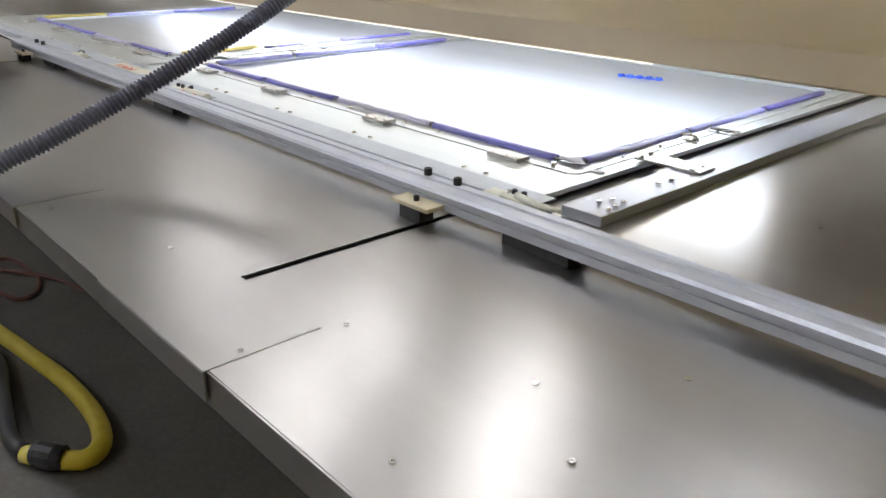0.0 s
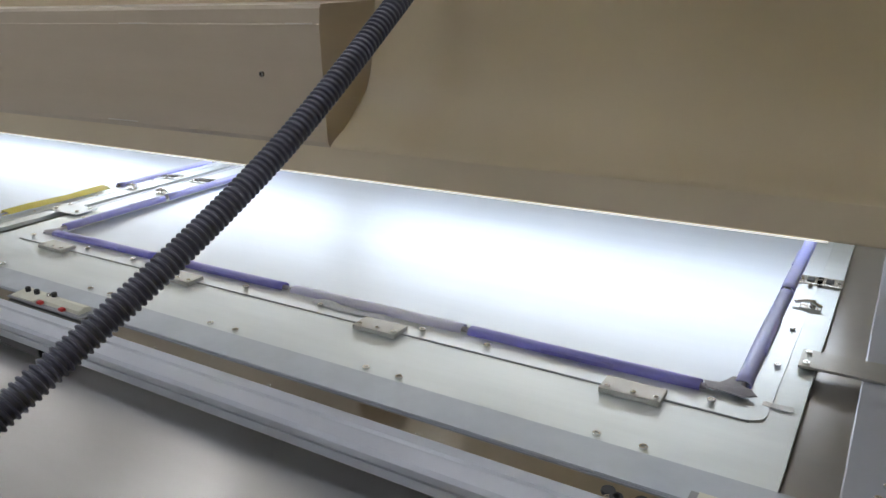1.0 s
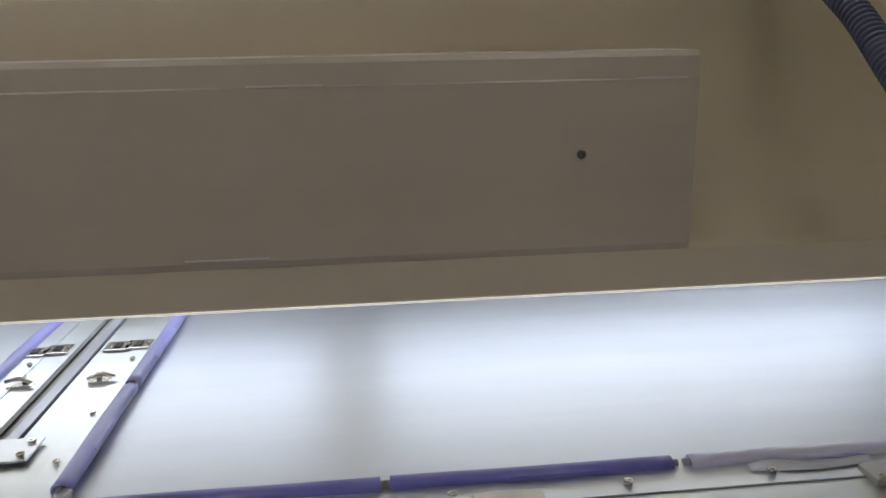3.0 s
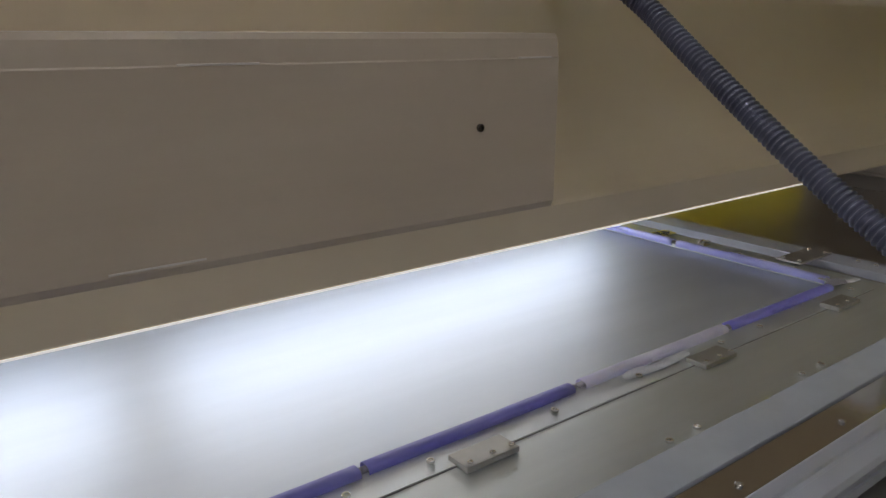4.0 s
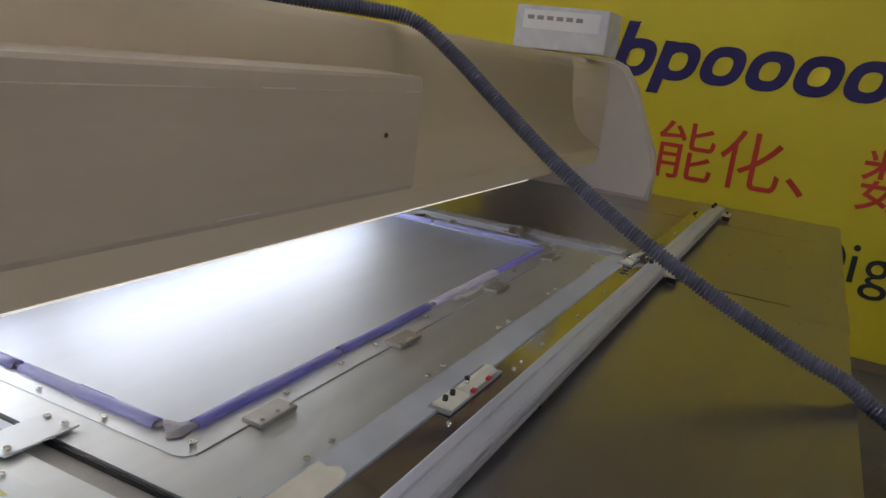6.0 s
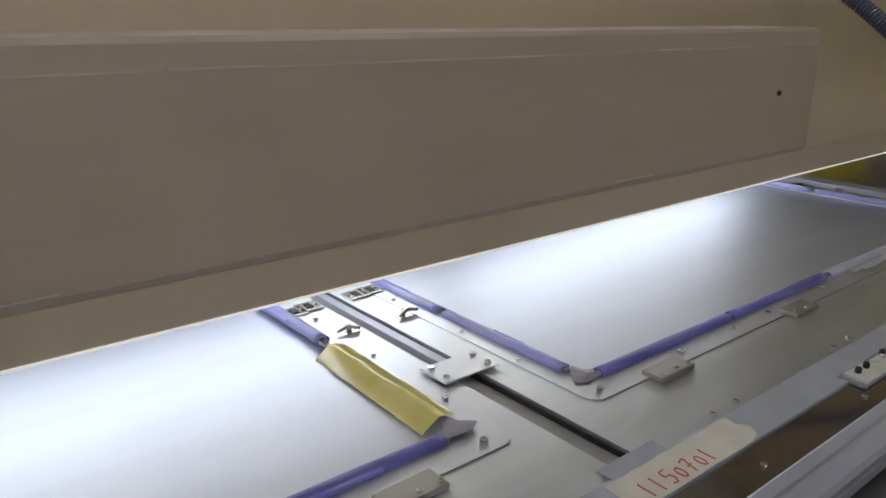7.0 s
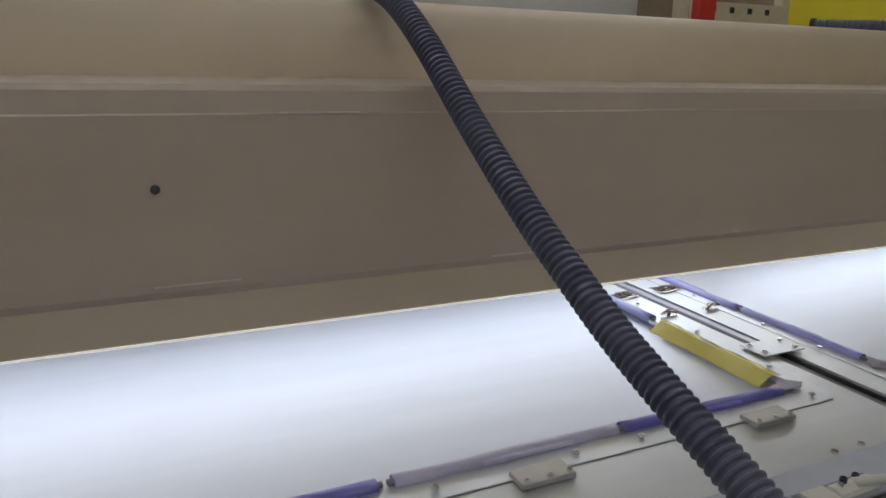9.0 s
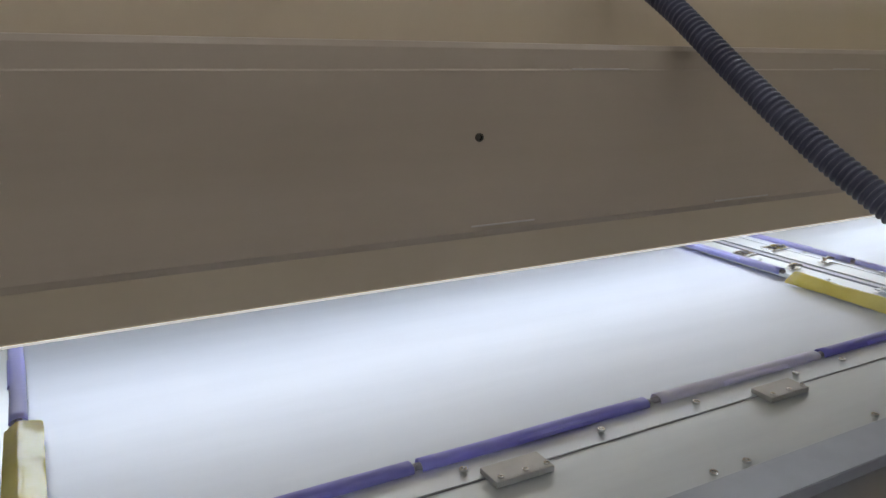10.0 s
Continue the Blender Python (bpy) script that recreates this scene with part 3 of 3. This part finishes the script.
def film_guard(cx, y0, y1, parent, seed):
    """A creased strip of yellow film folded over the edge as a roof."""
    rnd = random.Random(seed)
    bm = bmesh.new()
    prof = [(-0.022, -0.006), (-0.0195, -0.003), (-0.012, 0.003), (-0.004, 0.0095), (0.0, 0.0105), (0.004, 0.0098), (0.012, 0.0075), (0.019, 0.0045), (0.021, 0.004)]
    rows = []
    cuts = 14
    for c in range(cuts + 1):
        f = c / cuts
        j = [rnd.uniform(-0.0005, 0.0005) for _ in prof]
        rows.append([[bm.verts.new((cx + x + j[i] + 0.004 * (f - 0.5), y0 + (y1 - y0) * f + (0.004 * abs(x) / 0.02 if f in (0, 1) else 0), P + 0.001 + z * (1 + 0.1 * math.sin(f * 8)) + j[i] + dz))
                      for i, (x, z) in enumerate(prof)] for dz in (0, 0.0007)])
    for c in range(cuts):
        for i in range(len(prof) - 1):
            for s in (0, 1):
                bm.faces.new((rows[c][s][i], rows[c][s][i + 1], rows[c + 1][s][i + 1], rows[c + 1][s][i]))
    part("film_guard", bm, M_OCHRE, parent, "glossy creased yellow film", smooth=True)


film_guard(-0.184, 0.028, 0.256, frame_l, 3)
film_guard(-1.414, 0.030, 0.258, frame_l, 4)
for xr in (0.144, 0.466, 0.844, 1.178):
    hinge_plate(frame_r, xr, -0.060)
for xr in (-0.250, -0.586, -0.966, -1.30):
    hinge_plate(frame_l, xr, -0.063)
for x in (0.059, 0.341, 0.600, 0.859, 1.140):
    for dx in (0, 0.0465):
        fasten(frame_r, "screw", SCREW, x + dx, -0.138, P)
for x in (-0.277, -0.574, -0.832, -1.12, -1.42):
    for dx in (0, 0.0465):
        fasten(frame_l, "screw", SCREW, x + dx, -0.138, P)
for x in (0.007, 0.168, 0.290, 0.383, 0.551, 0.694, 0.863, 0.957, 1.222):
    fasten(frame_r, "screw", SCREW, x, -0.0245, P + 0.0025)
for x in (-1.19, -1.045, -0.875, -0.734, -0.559, -0.465, -0.36, -0.173):
    fasten(frame_l, "screw", SCREW, x, -0.0245, P + 0.0025)
for y in (0.09, 0.20, 0.36):
    fasten(frame_r, "screw", SCREW, -0.012, y, P + 0.0025, size=0.8)
    fasten(frame_r, "screw", SCREW, 1.268, y, P + 0.0025, size=0.8)
for y in (0.07, 0.215, 0.36):
    fasten(frame_l, "screw", SCREW, -0.146, y, P + 0.0025, size=0.8)
lock_block(frame_r, -0.046, 0.412)
lock_block(frame_r, -0.018, 0.415)
lock_block(frame_l, -0.156, 0.405)
lock_block(frame_l, -0.128, 0.412)
latch(frame_r, -0.035, 0.298, 1)
latch(frame_l, -0.130, 0.298, -1)
latch(frame_r, 1.278, 0.285, -1)
lock_block(frame_r, 1.266, 0.385)
lock_block(frame_r, 1.291, 0.385)

part("corner_tag", slab(1.268, 1.298, -0.006, 0.004, P + 0.0008, P + 0.0016), M_PAPER, frame_r, "small white tag")
bm = bmesh.new()
rows = []
for k in range(9):
    x = 0.675 + 0.125 * k / 8
    rows.append([bm.verts.new((x, -0.012 + 0.002 * math.sin(k * 1.3), P + 0.004 + 0.003 * math.sin(k * 0.9))), bm.verts.new((x, -0.021 - 0.006 * math.sin(math.pi * k / 8), P + 0.0032)),
                 bm.verts.new((x, -0.021 - 0.006 * math.sin(math.pi * k / 8), P + 0.0026))])
for a, b in zip(rows, rows[1:]):
    for i in range(2):
        bm.faces.new((a[i], a[i + 1], b[i + 1], b[i]))
part("loose_film", bm, M_WRAP, frame_r, "lifted flap of clear film", smooth=True)
bridge = thing("connecting_plate", (-0.09, 0.10, P + 0.003), "bright steel connecting plate screwed across the frame joint", "connecting plate")
part("plate", turned(box(-0.128, -0.042, 0.092, 0.142, P + 0.0030, P + 0.0055, 0.001), Matrix.Identity(4)), M_STRIP, bridge)
for sx, sy in ((-0.119, 0.102), (-0.118, 0.132), (-0.052, 0.103), (-0.052, 0.132)):
    fasten(bridge, "screw", SCREW, sx, sy, P + 0.0055, size=1.0)
part("guide_bar", box(-0.0905, -0.0765, 0.140, 0.95, T, P - 0.001, 0.0012), M_RAIL, bridge, "grey guide bar in the joint")
part("base_strip", slab(-0.1055, -0.0738, -0.181, 0.95, T + 0.0005, T + 0.002), M_DULL, bridge, "dull grey strip under the joint")
part("joint_line", box(-0.0735, -0.0705, -0.133, 0.95, T, P - 0.0035), M_BLACK, bridge)

# ---- right-hand side track ----
track = thing("side_track", (1.41, 0.3, T), "light aluminium side track with a steel tie plate", "track")
part("bar", box(1.352, 1.416, -0.165, 1.1, T, P + 0.003, 0.0015), M_RAIL, track)
part("tie_plate", box(1.288, 1.402, 0.094, 0.140, P + 0.0034, P + 0.007, 0.001), M_HINGE, track)
for sx, sy in ((1.296, 0.101), (1.295, 0.129), (1.386, 0.099), (1.386, 0.130), (1.387, 0.009), (1.388, 0.040), (1.380, -0.122), (1.403, -0.099), (1.405, -0.120), (1.408, -0.140), (1.386, -0.100)):
    fasten(track, "screw", SCREW, sx, sy, P + 0.004 + (0.003 if sy > 0.08 else 0), size=0.9)

# ---- front tape, rail and its fittings ----
tape = thing("silver_tape_strip", (0.0, -0.14, P), "dull silver-grey adhesive tape along the frame edge", "tape")
part("strip", slab(-1.6, 1.330, -0.196, -0.148, P + 0.0008, P + 0.0018), M_TAPE, tape)
part("strip", slab(-0.125, -0.04, -0.166, -0.130, P + 0.0020, P + 0.0024), M_TAPE, tape)
part("edge_angle", box(-1.6, 1.351, -0.1965, -0.1825, T, P + 0.0004), M_RAIL, tape)

note = thing("masking_tape_label", (-0.04, -0.17, P + 0.002), "torn cream masking tape with a red handwritten number", "tape label")
bm = bmesh.new()
rag = random.Random(8)
top = [(-0.142 + 0.203 * k / 14, -0.152 + rag.uniform(-0.0012, 0.0012)) for k in range(15)]
end = [(0.056, -0.166), (0.066, -0.176), (0.058, -0.190)]
low = [(0.040 - 0.182 * k / 10, -0.196 + rag.uniform(-0.0006, 0.0006)) for k in range(11)]
pts = top + end + low
f = bm.faces.new([bm.verts.new((x, y, P + 0.0026)) for x, y in pts])
ext = bmesh.ops.extrude_face_region(bm, geom=[f])
bmesh.ops.translate(bm, vec=(0, 0, 0.0004), verts=[v for v in ext["geom"] if isinstance(v, bmesh.types.BMVert)])
bmesh.ops.triangulate(bm, faces=bm.faces)
part("tape", bm, M_MASK, note)
STROKES = {"1": [[(0.3, 1), (0.25, 0)]], "5": [[(0.8, 1), (0.25, 0.95), (0.2, 0.55), (0.6, 0.6), (0.75, 0.3), (0.45, 0.0), (0.1, 0.1)]],
           "0": [[(0.5, 0.75), (0.2, 0.6), (0.15, 0.2), (0.4, 0.0), (0.65, 0.2), (0.68, 0.6), (0.5, 0.75)]],
           "7": [[(0.1, 0.9), (0.75, 1.0), (0.5, 0.5), (0.3, 0.0)], [(0.2, 0.45), (0.75, 0.5)]]}
for k, ch in enumerate("1150701"):
    for st in STROKES[ch]:
        pth, _ = spline([(-0.118 + 0.0158 * k + 0.013 * x, -0.1905 + 0.021 * y - 0.0001 * k, P + 0.0033) for x, y in st], 14)
        part("stroke", tube(pth, 0.0008, 5), M_REDPEN, note)

rail = thing("guide_rail", (0.9, -0.27, T), "long anodised aluminium guide rail on steel carriages", "guide rail")
part("profile", extrude_x([(-0.259, 0.8585), (-0.259, 0.877), (-0.262, 0.879), (-0.274, 0.879), (-0.276, 0.8765), (-0.280, 0.8765), (-0.281, 0.8775),
                           (-0.297, 0.8765), (-0.301, 0.873), (-0.301, 0.8665), (-0.2985, 0.866), (-0.2985, 0.8635), (-0.301, 0.863), (-0.301, 0.8535), (-0.297, 0.8525), (-0.260, 0.8525)], -0.62, RAIL_R), M_RAIL, rail)
part("base_strip", extrude_x([(-0.2585, T), (-0.2585, P - 0.0048), (-0.1975, P - 0.0015), (-0.1975, T)], -0.62, RAIL_R), M_POLISH, rail, "mirror-polished steel strip")
for bx, w in ((0.42, 0.09), (1.42, 0.10), (-0.30, 0.09), (RAIL_R - 0.10, 0.06)):
    part("carriage", box(bx - w / 2, bx + w / 2, -0.297, -0.262, T, 0.8522, 0.001), M_BLACK, rail, "black carriage block")
for x in (0.015, 0.239, 0.461, 0.494, 0.785, 0.986, 1.182, 1.40, 1.6, 1.8, 2.0, 2.2, 0.59, -0.2, -0.4):
    fasten(rail, "screw", SCREW, x, -0.222, P - 0.0030, size=0.85)


def rail_stop(x):
    """The bolted tab that ties the rail to the block running in the table slot."""
    s = thing("slot_carriage", (x, -0.31, T), "beige tab with black bolts on a black slot block", "carriage", "slot carriages")
    part("tab", box(x - 0.036, x + 0.036, -0.330, -0.300, 0.8555, 0.8615, 0.0015), M_BEIGE, s)
    part("block", box(x - 0.020, x + 0.020, -0.328, -0.304, T, 0.8555, 0.001), M_BLACK, s)
    fasten(s, "bolt", BOLT, x, -0.316, 0.8615, size=0.7)
    for dx, dy in ((-0.032, 0.0), (0.026, 0.0)):
        fasten(s, "bolt", BOLT, x + dx, -0.268 + dy, 0.879)
    for dx in (-0.057, -0.027, 0.004):
        part("plug", cyl(x + dx, -0.212 - 0.002 * dx, P - 0.0032, P - 0.0006, 0.0072, 14, 0.0062), M_BLACK, s)


rail_stop(1.236)
rail_stop(RAIL_R - 0.05)
rail_stop(-0.446)


def side_clamp(x0, x1, pads=True):
    c = thing("edge_clamp", ((x0 + x1) / 2, -0.19, P), "ivory edge clamp with black bolts and red pads", "clamp", "edge clamps")
    w = x1 - x0
    b = extrude_x([(-0.186, P + 0.0025), (-0.186, P + 0.006), (-0.205, P + 0.006), (-0.214, P + 0.004), (-0.214, P + 0.0025)], x0, x0 + w * 0.36)
    part("foot", b, M_IVORY, c)
    b = extrude_x([(-0.190, P + 0.0025), (-0.192, P + 0.009), (-0.200, P + 0.011), (-0.208, P + 0.007), (-0.210, P + 0.0025)], x0 + w * 0.36, x1, cuts=5)
    part("jaw", b, M_IVORY, c)
    part("base", box(x0 - 0.008, x1 + 0.01, -0.216, -0.182, P - 0.001, P + 0.0025, 0.001), M_STEELG, c)
    for fx in (0.1, 0.24, 0.52) if pads else (0.55, 0.75):
        fasten(c, "bolt", BOLT, x0 + w * fx, -0.196, P + (0.006 if fx < 0.4 else 0.010), size=0.7)
    for fx in (0.42, 0.75) if pads else ():
        part("pad", box(x0 + w * fx, x0 + w * (fx + 0.06), -0.2155, -0.209, P + 0.003, P + 0.0075, 0.001), M_RED, c)
    if not pads:
        part("lever", tube([(x1 - 0.03, -0.200, P + 0.010), (x1 + 0.015, -0.212, P + 0.012), (x1 + 0.06, -0.222, P + 0.018)], [0.006, 0.005, 0.003], 8), M_IVORY, c, smooth=True)
    part("spring", cyl(x0 + w * 0.47, -0.199, P + 0.009, P + 0.015, 0.003, 10), M_SCREW, c, smooth=True)


side_clamp(0.262, 0.42)
side_clamp(1.25, 1.335, pads=False)
side_clamp(-0.395, -0.30, pads=False)

# ---- gantry beam ----
beam = thing("gantry_beam", (0.0, 0.4, T), "long cream-painted machine beam spanning the worktable", "machine beam")
BL = -3.2
CUT = 1.93      # where the lower skirt of the beam ends
prof = [(0.106, 1.003), (0.096, 1.0035), (0.092, 1.0069), (0.0825, 1.050), (0.090, 1.057), (0.108, 1.067), (0.132, 1.079), (0.155, 1.095), (0.174, 1.116),
        (0.188, 1.142), (0.198, 1.174), (0.204, 1.205), (0.209, 1.238), (0.212, 1.270), (0.216, 1.303), (0.224, 1.3235), (0.240, 1.3362), (0.262, 1.3401),
        (0.62, 1.342), (0.655, 1.3322), (0.67, 1.3078), (0.67, 0.9952), (0.655, 0.9952), (0.65, 1.0929), (0.20, 1.0929), (0.114, 1.0147)]
plain = [(0.215, 0.992), (0.207, 1.000), (0.205, 1.10)] + prof[11:21] + [(0.67, 0.992)]
bm = extrude_x(prof, BL, CUT)
body = part("body", bm, M_CREAM, beam)
for f in body.data.polygons:
    f.use_smooth = len(f.vertices) == 4 and f.normal.y < 0.2 and f.center.z > 1.044 - T
part("cover_panel", extrude_x([(0.0824, 1.0502), (0.0788, 1.0580), (0.0785, 1.0640), (0.0785, 1.2218), (0.0795, 1.2233), (0.0820, 1.2433), (0.086, 1.2487), (0.222, 1.2502), (0.222, 1.1906), (0.19, 1.132), (0.12, 1.0733)], -3.1, 0.642), M_COVER, beam, "taupe cover panel")
for sx in (0.526, -0.974, -2.2):
    fasten(beam, "screw", CHROME_SCREW, sx, 0.0785, 1.1515 if sx > 0 else 1.156, rot=(radians(90), 0, 0), size=0.95)
for sa, sb, sz in ((0.21, 0.28, 1.2233), (0.58, 0.63, 1.223), (-0.42, -0.34, 1.2232), (-0.86, -0.78, 1.2231), (0.14, 0.22, 1.0608), (-0.62, -0.52, 1.0606), (-0.98, -0.90, 1.0636)):
    streak = extrude_x([(0.0776, sz - 0.0007), (0.0776, sz + 0.0007), (0.0786, sz + 0.0009), (0.0786, sz - 0.0009)], sa, sb)
    for v in streak.verts:
        if v.co.x in (sa, sb):
            v.co.y += 0.0012
    part("worn_streak", streak, M_SCUFF, beam, "pale scuff on the cover")
for a, b in LED_BARS:
    part("led_bar", box(a, b, LED_Y - 0.045, LED_Y + 0.045, LED_Z, LED_Z + 0.02, 0.002), M_LED, beam, "white LED light bar")
# the lit line on the lip is added as a faintly glowing strip
part("lower_edge", box(BL, 1.30, 0.0944, 0.0968, 1.0020, 1.0038), M_LIPGLOW, beam, "lower lip with the LED light on it painted as a glow")
part("end_section", extrude_x(plain, CUT + 0.001, BEAM_R - 0.036), M_CREAM, beam, "flat cream end of the beam")
# the moulded end plate, wider towards the table
EDGE = [(-0.014, T), (-0.015, 0.94), (-0.006, 1.015), (0.062, 1.156), (0.109, 1.263), (0.160, 1.330), (0.21, 1.350)]
bm = extrude_x(EDGE + [(0.62, 1.352), (0.66, 1.33), (0.67, T)], BEAM_R - 0.035, BEAM_R + 0.045)
bmesh.ops.bevel(bm, geom=[e for e in bm.edges if abs(e.verts[0].co.x - e.verts[1].co.x) < 1e-5], offset=0.014, segments=3, affect="EDGES")
part("end_post", bm, M_POST, beam, "pale pinkish moulded end plate")

# ---- things on the beam ----
carton = thing("wrapped_carton", (CART[0], CART[1], 1.35), "white carton in shiny clear wrapping on the beam", "carton")
cb = box(CART[0], CART[0] + 0.18, CART[1], CART[1] + 0.34, 1.352, 1.50, 0.006)
part("box", cb, M_WRAP, carton)
part("label", slab(CART[0] - 0.002, CART[0] - 0.0005, CART[1] + 0.03, CART[1] + 0.31, 1.42, 1.485), M_PAPER, carton)
for k in range(6):
    a = CART[1] + 0.27 - 0.036 * k
    part("label_bar", slab(CART[0] - 0.0035, CART[0] - 0.0025, a, a + 0.024, 1.452, 1.466), M_STEELG, carton)


def corrugated_hose(name, ctrl, r, label):
    h = thing(name, ctrl[-1], label, "hose", "corrugated hoses")
    pts, length = spline(ctrl, 4)
    ribs = int(length / 0.0070)
    pts, length = spline(ctrl, ribs * 6 + 1)
    rad = [r * (0.81, 0.80, 0.81, 0.97, 1.0, 0.97)[i % 6] for i in range(len(pts))]
    part("sleeve", tube(pts, rad, 24), M_HOSE, h)
    part("cuff", tube(pts[:9], r * 1.12, 16), M_DARK, h, "smooth black end cuff", smooth=True)
    return h


for ctrl, lab in HOSES:
    corrugated_hose("corrugated_hose", ctrl, 0.0148, lab)

# ---- loose things ----
def paper_point(i, j):
    """A long sheet that sags over the rail: u runs along it, v across; its near edge arches up."""
    u, v = i / 20, j / 14
    hump = math.exp(-((v - 0.62) / 0.24) ** 2)
    return Vector((-0.42 - 0.75 * u + 0.05 * v, -0.66 + 0.33 * v + 0.015 * math.sin(4 * u), 0.886 + 0.075 * hump * (1 - 0.75 * u) + 0.004 * math.sin(9 * u + 3 * v)))


sheet = thing("paper_sheet", (-0.7, -0.38, P), "curled white sheet with a dark underside lying over the rail", "paper")
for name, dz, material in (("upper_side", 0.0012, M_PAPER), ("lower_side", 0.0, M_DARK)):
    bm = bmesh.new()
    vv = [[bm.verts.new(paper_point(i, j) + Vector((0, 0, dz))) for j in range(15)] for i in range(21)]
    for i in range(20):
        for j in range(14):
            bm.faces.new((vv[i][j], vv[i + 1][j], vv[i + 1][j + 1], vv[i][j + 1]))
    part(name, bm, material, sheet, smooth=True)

comb = thing("blue_spring_clip", (0.83, 0.79, P), "small bright blue clip with short teeth lying on the template sheet", "clip")
part("bar", turned(box(0.775, 0.89, 0.788, 0.794, P - 0.0072, P - 0.003, 0.001), Matrix.Translation((0.83, 0.79, 0)) @ Matrix.Rotation(0.3, 4, "Z") @ Matrix.Translation((-0.83, -0.79, 0))), M_BLUE, comb)
for k in range(5):
    x = 0.785 + 0.0235 * k
    y = 0.782 + 0.0072 * k
    part("tooth", box(x - 0.006, x + 0.006, y - 0.016, y - 0.003, P - 0.0072, P + 0.001, 0.001), M_BLUE, comb)

air = thing("air_hose", (0.1, -0.6, 0.0), "thick yellow hose with a black coupling on the floor", "hose")
pth, _ = spline([(-1.5, -0.80, 0.026), (-0.9, -0.60, 0.026), (-0.484, -0.523, 0.026), (-0.256, -0.488, 0.026), (-0.053, -0.463, 0.026), (0.14, -0.462, 0.026), (0.265, -0.490, 0.026), (0.305, -0.540, 0.026), (0.268, -0.585, 0.026)], 80)
part("hose", tube(pth, 0.024, 16), M_YHOSE, air, smooth=True)
part("coupling", tube([(0.275, -0.578, 0.034), (0.262, -0.592, 0.034), (0.225, -0.615, 0.034), (0.212, -0.626, 0.034)], [0.028, 0.033, 0.033, 0.028], 14), M_BLACK, air, "ribbed black coupling")
part("collar", tube([(0.212, -0.626, 0.026), (0.188, -0.642, 0.026)], [0.023, 0.023], 14), M_OCHRE, air, "pale yellow collar", smooth=True)
pth, _ = spline([(0.190, -0.641, 0.030), (0.10, -0.650, 0.030), (-0.10, -0.615, 0.030), (-0.37, -0.580, 0.030), (-0.9, -0.70, 0.030)], 50)
part("tail", tube(pth, 0.020, 12), M_DARK, air, "dark grey hose beyond the coupling", smooth=True)
cable = thing("floor_cable", (-0.9, -0.35, 0.0), "thin reddish-brown cable looped on the floor", "cable")
pth, _ = spline([(-1.7, -0.50, 0.008), (-1.10, -0.46, 0.008), (-0.78, -0.42, 0.008), (-0.76, -0.35, 0.008), (-0.90, -0.30, 0.008), (-1.15, -0.33, 0.008), (-1.1, -0.42, 0.015), (-0.85, -0.27, 0.015), (-0.55, -0.18, 0.008)], 80)
part("wire", tube(pth, 0.007, 8), M_CABLE, cable, smooth=True)
